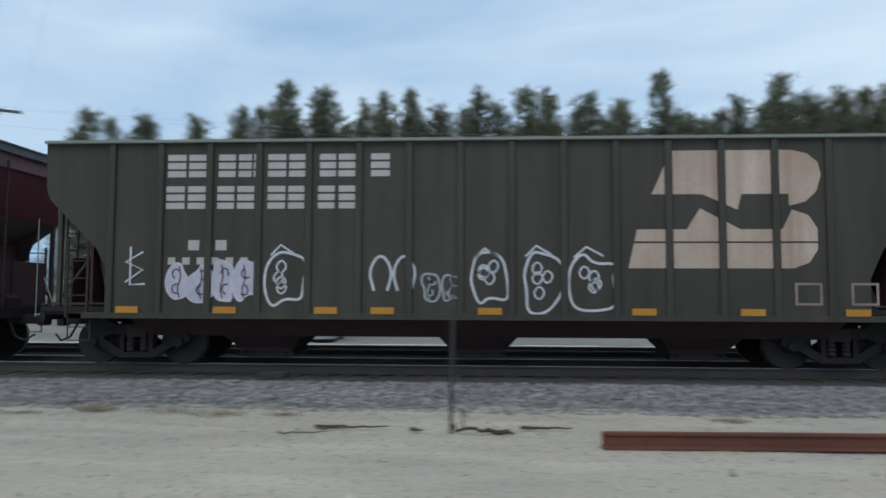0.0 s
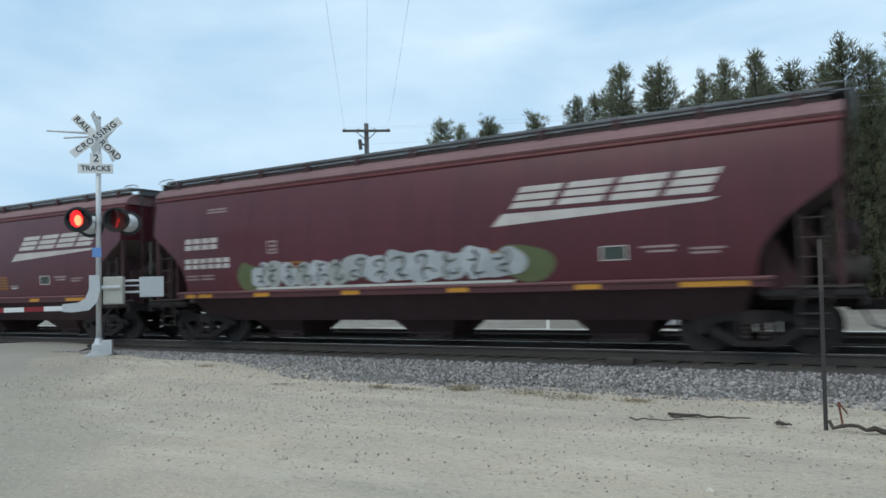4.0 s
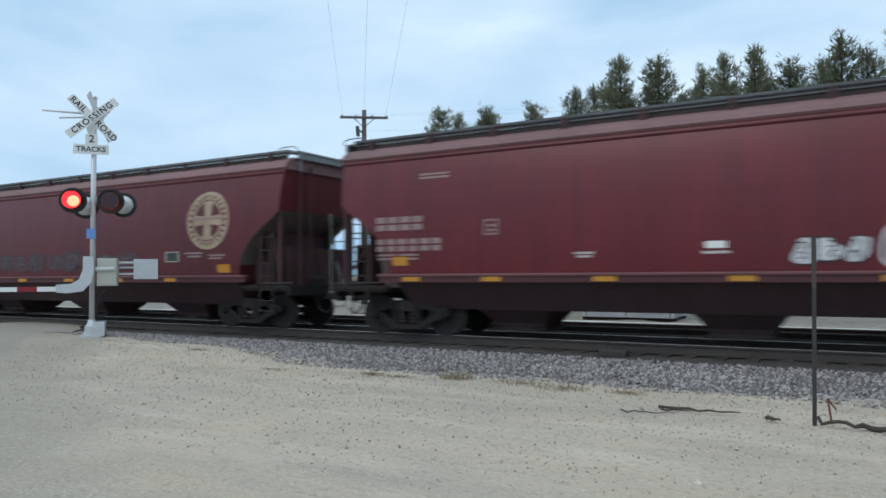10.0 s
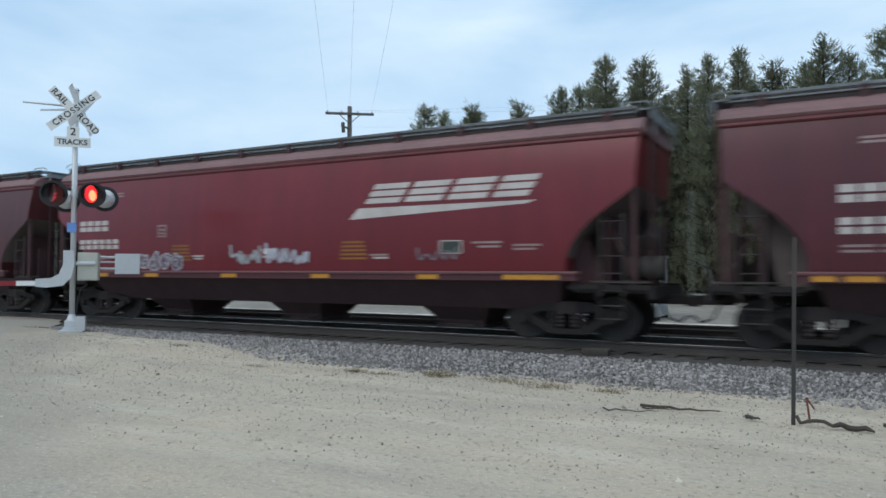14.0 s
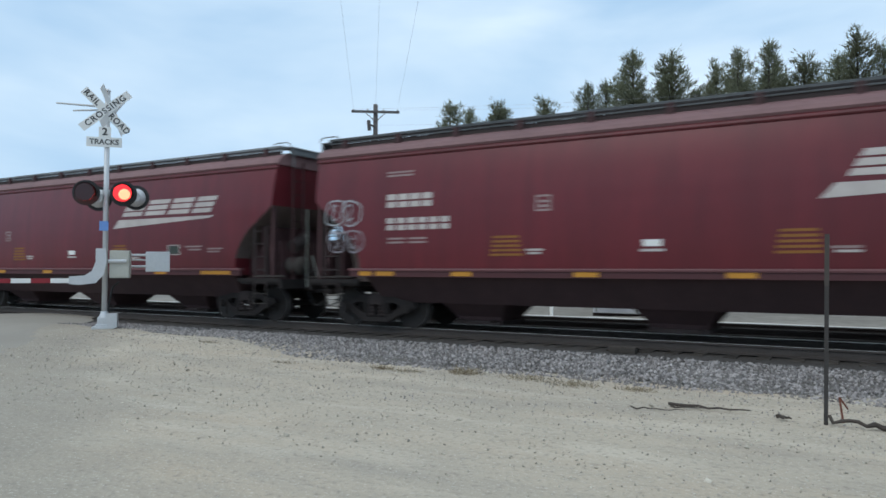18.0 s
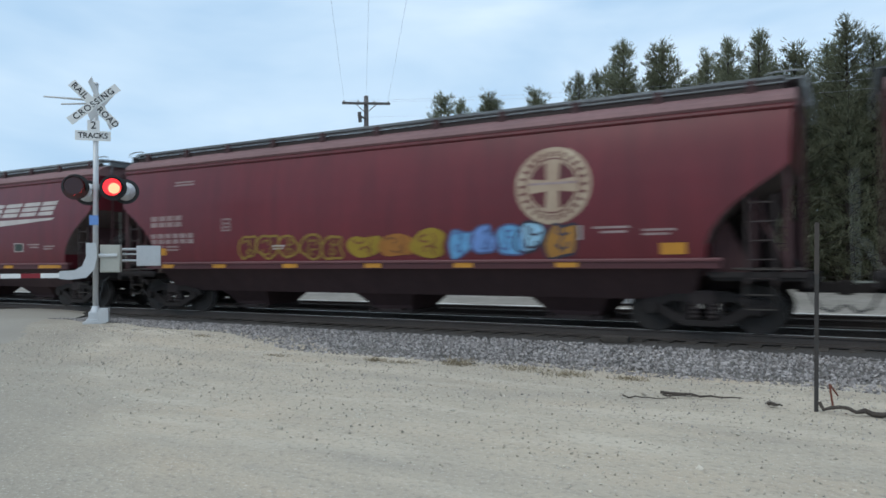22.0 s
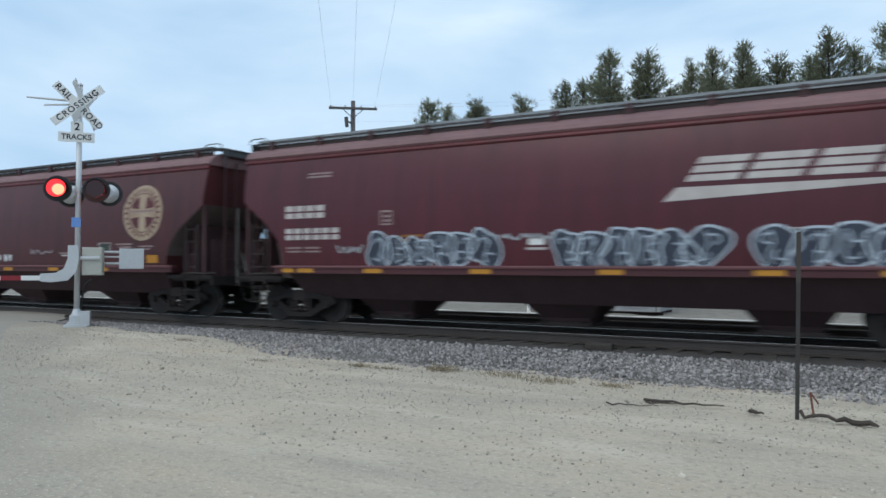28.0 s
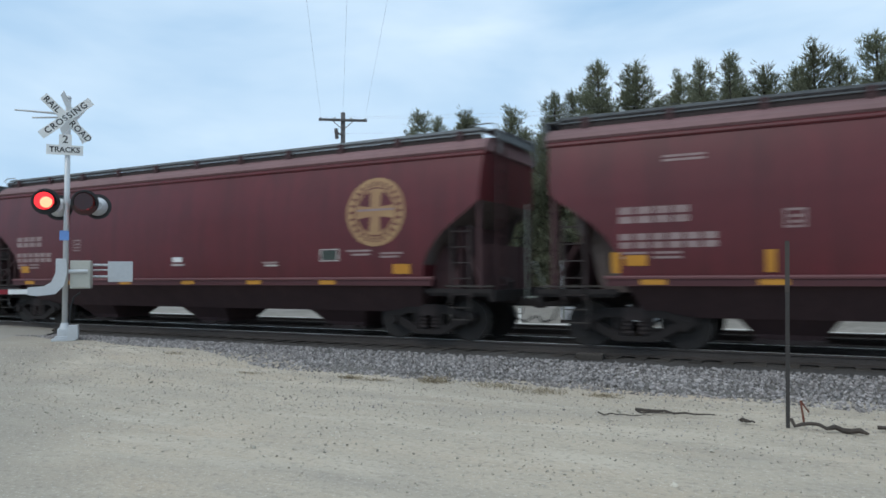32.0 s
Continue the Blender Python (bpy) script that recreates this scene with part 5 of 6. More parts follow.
def lamp_unit(mast, m, first):
    """One flashing-light unit: round black background, hood, housing and the turning lens disc."""
    bm = nb()
    tube(bm, (0, 0.0, 0), (0, 0.012, 0), 0.305, 0.305, 32)
    unit = part("signal_lamp", bm, M_BLACK, mast, "black round signal background")
    unit.matrix_basis = m
    bm = nb()
    tube(bm, (0, 0.012, 0), (0, 0.1, 0), 0.225, 0.215, 24)
    tube(bm, (0, 0.1, 0), (0, 0.27, 0), 0.215, 0.12, 24)
    part("housing", bm, M_LAMPCASE, unit, "pale lamp case", smooth=False)
    bm = nb()
    n = 18
    a = [radians(-20 + 220 * i / n) for i in range(n + 1)]
    top = []
    for y, r in ((0.0, 0.235), (-0.24, 0.23)):
        top.append([bm.verts.new((r * math.cos(v), y if y == 0 else y + 0.1 * (1 - math.sin(v)) , r * math.sin(v))) for v in a])
    for i in range(n):
        bm.faces.new((top[0][i], top[0][i + 1], top[1][i + 1], top[1][i]))
    bmesh.ops.solidify(bm, geom=bm.faces[:], thickness=0.006)
    part("hood", bm, M_BLACK, unit)
    # lens disc: lit on one face, dark on the other; it turns over with the flash
    bm = nb()
    tube(bm, (0, -0.006, 0), (0, 0.006, 0), 0.205, 0.205, 28)
    tube(bm, (0.045, -0.0165, -0.035), (0.045, -0.0065, -0.035), 0.10, 0.13, 18)
    for f in bm.faces:
        c = f.calc_center_median()
        f.material_index = 2 if c.y < -0.0066 else (0 if c.y < 0 else 1)
    lens = part("lens_disc", bm, [M_GLOW, M_LENSOFF, M_CORE], unit, "red signal lens")
    lens.matrix_basis = pose(0, -0.215, 0)
    LAMPS.append((lens, first))
    return unit


def make_mast():
    x, y = MAST
    z = ground_z(x, y) - 0.01
    mast = thing("crossing_gate", pose(x, y, z, 0, 0, FACE), "silver railway crossing gate mast with crossbuck, red lamps and lowered arm", "crossing signal")
    bm = nb()
    box(bm, 0, 0, 0.06, 0.36, 0.36, 0.12, bevel=0.02)
    box(bm, 0, 0, 0.2, 0.28, 0.28, 0.18, bevel=0.03)
    tube(bm, (0, 0, 0.28), (0, 0, 0.42), 0.12, 0.075, 16)
    box(bm, 0.2, -0.1, 0.2, 0.22, 0.26, 0.34, bevel=0.02)
    box(bm, 0, 0, 0.03, 0.5, 0.46, 0.06, bevel=0.01)
    part("foundation", bm, M_ALU, mast, "cast aluminium junction base")
    bm = tube(nb(), (0, 0, 0.3), (0, 0, 5.75), 0.063, 0.06, 18)
    part("mast_pole", bm, M_ALU, mast, "", True)
    bm = nb()
    tube(bm, (0, 0, 5.75), (0, 0, 5.8), 0.075, 0.04, 16)
    part("mast_cap", bm, M_ALU, mast)
    crossbuck(mast, pose(-0.03, -0.09, 5.25), True)
    crossbuck(mast, pose(0.1, 0.1, 5.3, 0, 0, 68), False)
    bm = nb()
    box(bm, -0.04, -0.085, 4.735, 0.27, 0.008, 0.25, bevel=0.002)
    box(bm, -0.05, -0.085, 4.49, 0.78, 0.008, 0.235, bevel=0.002)
    sign = part("track_count_sign", bm, M_SIGN, mast, "white sign with the count of tracks")
    words("lettering", "2", 0.25, pose(-0.04, -0.092, 4.735, 90, 0, 0), M_SIGNINK, sign)
    words("lettering", "TRACKS", 0.175, pose(-0.05, -0.092, 4.49, 90, 0, 0), M_SIGNINK, sign)
    bm = nb()
    tube(bm, (-0.1, 0.08, 5.38), (-1.15, 0.16, 5.42), 0.03, 0.02, 8)
    tube(bm, (-0.1, 0.08, 5.3), (-0.78, 0.16, 5.26), 0.025, 0.02, 8)
    part("sign_bracket", bm, M_ALU, mast)
    # lamp cross-arm
    bm = nb()
    tube(bm, (-0.42, 0.08, 3.27), (0.42, 0.08, 3.27), 0.028, 0.028, 10)
    tube(bm, (0, 0, 3.2), (0, 0, 3.34), 0.085, 0.085, 14)
    tube(bm, (-0.36, -0.02, 3.27), (-0.36, 0.12, 3.27), 0.02, 0.02, 8)
    tube(bm, (0.36, -0.02, 3.27), (0.36, 0.12, 3.27), 0.02, 0.02, 8)
    part("lamp_arm", bm, M_ALU, mast)
    lamp_unit(mast, pose(-0.42, -0.14, 3.25, 0, 0, 0), True)
    lamp_unit(mast, pose(0.40, -0.14, 3.25, 0, 0, 0), False)
    lamp_unit(mast, pose(-0.20, 0.24, 3.15, 0, 0, 180), True)
    lamp_unit(mast, pose(0.64, 0.26, 3.2, 0, 0, 180), False)
    bm = box(nb(), -0.03, -0.08, 2.47, 0.2, 0.008, 0.23, bevel=0.002)
    part("notice_plate", bm, M_BLUE, mast, "small blue notice plate")
    bm = nb()
    box(bm, 0.34, 0.0, 1.55, 0.44, 0.42, 0.66, bevel=0.02)
    box(bm, 0.34, -0.22, 1.55, 0.4, 0.015, 0.6, bevel=0.005)
    mech = part("gate_mechanism", bm, M_BOX, mast, "cream gate mechanism cabinet")
    part("shaft_cover", tube(nb(), (0.1, -0.24, 1.62), (0.5, -0.24, 1.62), 0.05, 0.05, 12), M_ALU, mech)
    bm = nb()
    prism(bm, [(-0.16, 1.92), (0.06, 1.92), (0.08, 1.6), (0.02, 1.3), (-0.16, 1.1), (-0.5, 1.06), (-0.72, 1.08), (-0.72, 1.26), (-0.4, 1.28), (-0.24, 1.38), (-0.16, 1.6)], "y", -0.34, -0.28)
    part("arm_bracket", bm, M_ALU, mast, "curved pale arm bracket")
    bm = nb()
    tube(bm, (0.4, 0.3, 1.78), (1.0, 0.3, 1.78), 0.03, 0.03, 8)
    tube(bm, (0.4, 0.3, 1.5), (1.0, 0.3, 1.5), 0.03, 0.03, 8)
    tube(bm, (0.4, 0.3, 1.66), (1.0, 0.3, 1.66), 0.02, 0.02, 8)
    box(bm, 1.16, 0.3, 1.62, 0.56, 0.1, 0.5, bevel=0.015)
    part("counterweight", bm, M_ALU, mast, "grey counterweight plates")
    arm = new("gate_arm")
    arm.parent = mast
    arm.matrix_basis = pose(-0.7, -0.31, 1.16)
    for i in range(18):
        bm = box(nb(), -0.203 - i * 0.406, 0, 0, 0.404, 0.05, 0.11 - 0.002 * i)
        part("arm_band", bm, M_SIGN if i % 2 == 0 else M_ARMRED, arm, "white arm band" if i % 2 == 0 else "red arm band")
    bm = nb()
    pts = [(0.06, 0.05, 0.3), (0.1, 0.1, 0.7), (0.16, 0.14, 1.0), (0.3, 0.1, 1.12)]
    polytube(bm, pts, 0.022, 8)
    part("cable", bm, M_BLACK, mast)
    return mast


FACE = 48.0
make_mast()


# ---- things along the lot ----
def make_stake():
    ob = thing("steel_stake", pose(-0.39, 8.6, 0.0, 0, 1.0, 0), "thin dark steel stake driven into the gravel", "stake")
    bm = nb()
    box(bm, 0, 0, 0.98, 0.042, 0.008, 2.06)
    box(bm, 0, 0.018, 0.98, 0.008, 0.034, 2.06)
    part("post", bm, M_STAKE, ob)
    bm = box(nb(), 0, 0.0, 1.73, 0.046, 0.02, 0.55)
    part("post_tip", bm, M_GUSSET, ob, "pale worn upper end")
    rnd = random.Random(5)
    pts = [(0.03, -0.02, 0.1), (0.07, -0.05, 0.03)]
    for q in range(9):
        pts.append((pts[-1][0] + 0.075, -0.05 + rnd.uniform(-0.05, 0.05), rnd.uniform(0.02, 0.07)))
    bm = polytube(nb(), pts, [0.02] * 6 + [0.03] * 4 + [0.012], 6)
    part("rag", bm, M_STICK, ob, "dark frayed strap at its foot")
    bm = nb()
    tube(bm, (0.16, 0.05, 0.02), (0.12, 0.1, 0.28), 0.012, 0.01, 6)
    tube(bm, (0.12, 0.1, 0.28), (0.2, 0.12, 0.16), 0.01, 0.008, 6)
    part("wire_end", bm, M_RUST, ob)


def make_beam():
    a, b = Vector((1.26, 7.80, 0.0)), Vector((18.6, 8.36, 0.0))
    half = (b - a) / 2
    ang = math.degrees(math.atan2(half.y, half.x))
    for i in range(2):
        p = a + half * i
        ob = thing("loose_rail", pose(p.x, p.y, 0.012, 0, 0, ang + (0.25 if i else 0)), "long rusty spare rail lying on the gravel", "rail",
                   "spare rails end to end")
        for name, sec in (("foot", [(-0.075, 0), (0.075, 0), (0.075, 0.018), (0.02, 0.034), (-0.02, 0.034), (-0.075, 0.018)]),
                          ("web", [(-0.011, 0.033), (0.011, 0.033), (0.011, 0.16), (-0.011, 0.16)]),
                          ("head", [(-0.03, 0.158), (0.03, 0.158), (0.038, 0.168), (0.038, 0.198), (0.03, 0.205), (-0.03, 0.205), (-0.038, 0.198), (-0.038, 0.168)])):
            part(name, prism(nb(), [(y, 0.86 * z) for y, z in sec], "x", 0, half.length - 0.02), M_RUST, ob)
    ob = thing("marker_stake", pose(18.55, 8.62, 0.0), "short dark wooden stake by the rail's end", "stake")
    part("post", box(nb(), 0, 0, 0.2, 0.18, 0.12, 0.5, bevel=0.01), M_STICK, ob)


def stick(x, y, ang, length, r, seed):
    rnd = random.Random(seed)
    n = 8
    pts = [(i * length / n, rnd.uniform(-0.035, 0.035), r + rnd.uniform(0, 0.02)) for i in range(n + 1)]
    bm = polytube(nb(), pts, [r * (1 - 0.08 * i) for i in range(n + 1)], 6)
    ob = tagged(link("dead_branch", bm, M_STICK), "dead grey branch lying on pale gravel", "branch", "branches on the gravel")
    ob.matrix_basis = pose(x, y, 0.0, 0, 0, ang)


def make_markers():
    ob = thing("marker_post", pose(MARKER[0], MARKER[1], 0.02), "short white marker post on the gravel behind the track", "marker post")
    part("post", box(nb(), 0, 0, 0.3, 0.1, 0.08, 0.64, bevel=0.01), M_SIGN, ob)
    part("cap", box(nb(), 0, 0, 0.6, 0.12, 0.1, 0.04, bevel=0.01), M_RIM, ob)
    for x, y, a in SCRAPS:
        ob = thing("sleeper_scrap", pose(x, y, bed_z(y), 0, 0, a), "dark broken piece of sleeper on the ballast", "wood scrap", "sleeper scraps")
        bm = box(nb(), 0, 0, 0.06, 0.5, 0.2, 0.12, bevel=0.02)
        for v in bm.verts:
            v.co += Vector((0.05, 0.03, 0.025)) * noise.noise(v.co * 7.0)
        part("block", bm, M_TIE, ob)
        part("splinter", polytube(nb(), [(-0.3, 0.05, 0.04), (0.0, 0.14, 0.05), (0.32, 0.12, 0.03)], [0.02, 0.025, 0.008], 6), M_STICK, ob)


def make_shed():
    """Sheet-metal equipment shed behind the tracks."""
    w, d, h = 3.05, 1.8, 2.14
    ob = thing("equipment_shed", pose(-6.55, 24.6, 0.05), "pale grey aluminium railway equipment shed behind the tracks", "shed")
    bm = nb()
    for y in (-0.7, 0.7):
        box(bm, 0, y, 0.06, w + 0.1, 0.14, 0.14, bevel=0.01)
    part("skid_base", bm, M_UNDER, ob)
    part("body", box(nb(), 0, 0, 0.12 + (h - 0.2) / 2, w, d, h - 0.2, bevel=0.015), M_SHED, ob)
    bm = box(nb(), 0, 0, h - 0.02, w + 0.12, d + 0.12, 0.09, bevel=0.02)
    part("roof", bm, M_RIM, ob, "flat overhanging roof lid")
    for x in (-0.78, 0.72):
        bm = nb()
        box(bm, x, -d / 2 - 0.012, 1.06, 0.95, 0.03, 1.62, bevel=0.008)
        door = part("door", bm, M_SHED, ob, "aluminium sheet door")
        part("handle", box(nb(), x + 0.36, -d / 2 - 0.045, 1.0, 0.04, 0.04, 0.18, bevel=0.008), M_UNDER, door)
        bm = nb()
        for q in range(4):
            box(bm, x, -d / 2 - 0.03, 0.42 + q * 0.05, 0.4, 0.014, 0.022)
        part("vent", bm, M_UNDER, door)
    for x in (-1.4, -0.03, 1.4):
        part("seam", box(nb(), x, -d / 2 - 0.01, 1.06, 0.05, 0.022, 1.8), M_RIM, ob)


make_shed()
MARKER = (-9.2, 22.75)
SCRAPS = ((-3.9, 13.15, 12.0),)
make_markers()
make_stake()
make_beam()
for row in ((-2.05, 8.75, 2, 0.9, 0.02, 1), (-2.4, 8.35, 10, 0.6, 0.01, 2), (-2.0, 8.62, 14, 0.4, 0.012, 6), (0.45, 8.85, -3, 0.62, 0.022, 3), (-0.85, 8.55, 20, 0.13, 0.025, 5)):
    stick(*row)


# ---- utility pole and its wires ----
def sag_wire(bm, a, b, sag, n=16, r=0.0035):
    a, b = Vector(a), Vector(b)
    polytube(bm, [a.lerp(b, i / n) - Vector((0, 0, sag * 4 * (i / n) * (1 - i / n))) for i in range(n + 1)], r, 5)


def make_utility():
    d, az = 36.0, radians(36.1)
    x, y = -d * math.sin(az), d * math.cos(az)
    ob = thing("utility_pole", pose(x, y, 0.2, 0, 0, math.degrees(az)), "weathered wooden utility pole with one crossarm", "utility pole")
    part("pole", tube(nb(), (0, 0, 0), (0, 0, 9.75), 0.16, 0.11, 12), M_WOOD, ob, "", True)
    part("crossarm", box(nb(), 0, -0.14, 9.35, 2.4, 0.1, 0.12, bevel=0.01), M_WOOD, ob)
    for s in (-1.1, -0.4, 0.4, 1.1):
        bm = tube(nb(), (s, -0.14, 9.4), (s, -0.14, 9.48), 0.03, 0.035, 8)
        part("insulator", bm, M_RIM, ob)
    bm = nb()
    tube(bm, (-0.05, -0.12, 8.6), (-0.42, -0.2, 8.75), 0.05, 0.05, 8)
    tube(bm, (-0.3, -0.16, 8.4), (-0.34, -0.16, 8.9), 0.09, 0.09, 10)
    part("cutout_fuse", bm, M_WOOD, ob)
    for s in (-0.5, 0.5):
        bm = tube(nb(), (s, -0.14, 9.3), (0, -0.12, 8.85), 0.02, 0.02, 6)
        part("brace", bm, M_WOOD, ob)
    c, s_ = math.cos(az), math.sin(az)
    for k in (-1.1, 0.0, 1.1):
        p = (x + k * c, y + k * s_, 9.78 if k else 9.95)
        e = (18.0 + k * c, -24.0 + k * s_, 10.5)
        bm = nb()
        sag_wire(bm, p, e, 0.9)
        tagged(link("overhead_wire", bm, M_WIRE), "thin overhead power wire on the wooden pole", "wire", "overhead wires")
    for k in (-1.1, 0.0, 1.1):
        bm = nb()
        sag_wire(bm, (x + k * c, y + k * s_, 9.7 if k else 8.9), (40.0, 31.0 + k, 9.4), 1.5, 24)
        tagged(link("overhead_wire", bm, M_WIRE), "thin overhead power wire on the wooden pole", "wire", "overhead wires")


make_utility()

# ---- pines ----
def pine_mesh(seed, height, tufts):
    """Crown of one pine: whorls of drooping branches set with needle tufts. Unit: metres, foot at z = 0."""
    rs = np.random.RandomState(seed)
    vs, fs = [], []
    wood = bmesh.new()
    tube(wood, (0, 0, -0.3), (0.1, 0, height * 0.55), height * 0.016, height * 0.011, 7)
    tube(wood, (0.1, 0, height * 0.55), (0.05, 0, height * 0.97), height * 0.011, 0.02, 6)
    count = 0
    z = height * 0.035
    while z < height * 0.985:
        u = z / height
        reach = height * (0.185 * (1 - u) ** 0.75 + 0.016) * rs.uniform(0.72, 1.15)
        nbr = rs.randint(4, 7)
        a0 = rs.uniform(0, 6.28)
        for k in range(nbr):
            if rs.rand() < 0.12:
                continue
            a = a0 + 2 * math.pi * k / nbr + rs.uniform(-0.35, 0.35)
            r = reach * rs.uniform(0.5, 1.15)
            up = rs.uniform(0.3, 1.0) * r * (0.35 + 0.8 * u)
            tip = np.array((math.cos(a) * r, math.sin(a) * r, z + up))
            root = np.array((0.05, 0, z))
            tube(wood, root, tip, 0.018 + 0.03 * (1 - u), 0.008, 4)
            m = max(4, int(tufts * r * (1.0 if u > 0.42 else 0.55)))
            for j in range(m):
                s = 0.2 + 0.82 * (j + rs.rand()) / m
                c0 = root + (tip - root) * s + rs.normal(size=3) * (0.15, 0.15, 0.2) * (0.5 + 0.25 * r)
                c0[2] += 0.18 * max(0.0, s - 0.7) * r
                size = rs.uniform(0.17, 0.34)
                for q in range(8):
                    c = c0 + rs.normal(size=3) * 0.07
                    d = rs.normal(size=3) * (0.6, 0.6, 0.5) + (0.7 * math.cos(a), 0.7 * math.sin(a), 1.0)
                    d /= np.linalg.norm(d)
                    e = np.cross(d, rs.normal(size=3))
                    e /= np.linalg.norm(e)
                    w = size * 0.07
                    base = len(vs)
                    vs += [c - e * w, c + e * w, c + d * size]
                    fs.append((base, base + 1, base + 2))
        z += height * rs.uniform(0.018, 0.032)
    # leading shoot
    for q in range(60):
        c = np.array((0.05, 0, height * rs.uniform(0.93, 1.0)))
        d = rs.normal(size=3) * (0.5, 0.5, 0.3) + (0, 0, 1.0)
        d /= np.linalg.norm(d)
        e = np.cross(d, rs.normal(size=3))
        e /= np.linalg.norm(e)
        base = len(vs)
        vs += [c - e * 0.02, c + e * 0.02, c + d * rs.uniform(0.2, 0.38)]
        fs.append((base, base + 1, base + 2))
    me = bpy.data.meshes.new("crown")
    me.from_pydata([tuple(v) for v in vs], [], fs)
    me.materials.append(M_PINE)
    return wood, me


PINES = []
for seed, h in ((1, 12.0), (2, 12.0), (3, 12.0), (4, 12.0)):
    wood, crown = pine_mesh(seed, h, 15)
    root = thing("pine_tree", pose(0, 0, 0), "dark green pine tree in a row behind the railway", "tree", "pine row")
    part("trunk", wood, M_BARK, root)
    c_ob = new("crown", crown)
    c_ob.parent = root
    PINES.append(root)

# direction and elevation of the tops in the front row
TOPS = [(30.0, 13.3), (26.2, 13.2), (22.5, 13.3), (19.2, 14.4), (15.7, 16.6), (12.9, 16.3), (9.5, 15.1), (8.0, 16.0), (6.0, 16.4), (3.6, 15.1), (0.3, 16.1), (-1.3, 15.1),
        (-3.4, 16.4), (-5.2, 16.2), (-8.4, 15.7), (-10.8, 15.2), (-14.0, 17.1), (-17.0, 13.5), (-19.5, 14.6), (-22.3, 16.0), (-24.4, 14.0), (-26.3, 14.6), (-28.4, 13.0), (-30.5, 12.6),
        (-32.8, 12.4)]
rnd_t = random.Random(11)
used = set()


def plant(x, y, h, i):
    v = PINES[i % 4]
    m = pose(x, y, 0.3, 0, 0, rnd_t.uniform(0, 360))
    s = h / 12.0
    if v in used:
        ob = copy_thing(v, m)
    else:
        used.add(v)
        ob = v
        ob.matrix_basis = m
    w = s * rnd_t.uniform(0.92, 1.22)
    ob.scale = (w, w, s)


for i, (az, el) in enumerate(TOPS):
    y = 36.0 + rnd_t.uniform(-1.2, 1.8)
    d = y / math.cos(radians(az))
    plant(-d * math.sin(radians(az)), y, 1.3 + d * math.tan(radians(el)), i)
for i in range(60):
    az = 30.5 - i * 1.14 + rnd_t.uniform(-0.5, 0.5)
    if az > 22 and i % 2:
        continue
    y = 40.5 + rnd_t.uniform(-1.5, 5.0)
    d = y / math.cos(radians(az))
    el = 13.5 + rnd_t.uniform(-0.9, 1.3) - (1.8 if az > 20 else 0)
    plant(-d * math.sin(radians(az)), y, 1.3 + d * math.tan(radians(el)), i + 1)


for i in range(34):
    az = 28.0 - i * 1.9 + rnd_t.uniform(-0.6, 0.6)
    y = 50.0 + rnd_t.uniform(-2.0, 6.0)
    d = y / math.cos(radians(az))
    el = 11.6 + rnd_t.uniform(-1.0, 0.8) - (2.0 if az > 19 else 0)
    plant(-d * math.sin(radians(az)), y, 1.3 + d * math.tan(radians(el)), i + 2)


# ---- wooded bluff ----
RIDGE = [(-80, 8.2), (-72, 9.2), (-67.4, 10.3), (-66, 10.9), (-64.5, 11.5), (-61, 11.9), (-58, 12.1), (-55, 12.3), (-53, 12.4), (-50, 12.8), (-46, 12.7), (-43, 13.3), (-40.7, 12.8),
         (-37, 13.5), (-34, 13.1), (-28, 12.3), (-20, 10.5), (-8, 7.0), (5, 3.0), (15, 0.6)]


def hill_point(az, u):
    """A point of the bluff: u = 0 at the foot, 1 on the ridge."""
    foot, top = 150.0, 300.0
    el = float(np.interp(az, [r[0] for r in RIDGE], [r[1] for r in RIDGE])) - 2.0
    h = (math.tan(radians(max(el, 0.1))) * top)
    prof = u ** 1.25
    cl = math.exp(-((az + 61.5 + 1.6 * noise.noise((az * 0.3, u * 5, 5.0))) / 3.4) ** 4)
    step = min(1.0, max(0.0, (u - 0.62 - 0.05 * noise.noise((az * 0.9, 0.0, 6.0))) / 0.06))
    prof = prof * (1 - cl) + cl * (0.55 * u + 0.35 * step + 0.10 * u * u)
    z = h * prof + 5.0 * u * noise.noise((az * 0.25, u * 3, 2.0)) * (1 - u)
    d = foot + (top - foot) * u + 6 * noise.noise((az * 0.4, u * 4, 9.0))
    return Vector((-d * math.sin(radians(az)), d * math.cos(radians(az)), z))


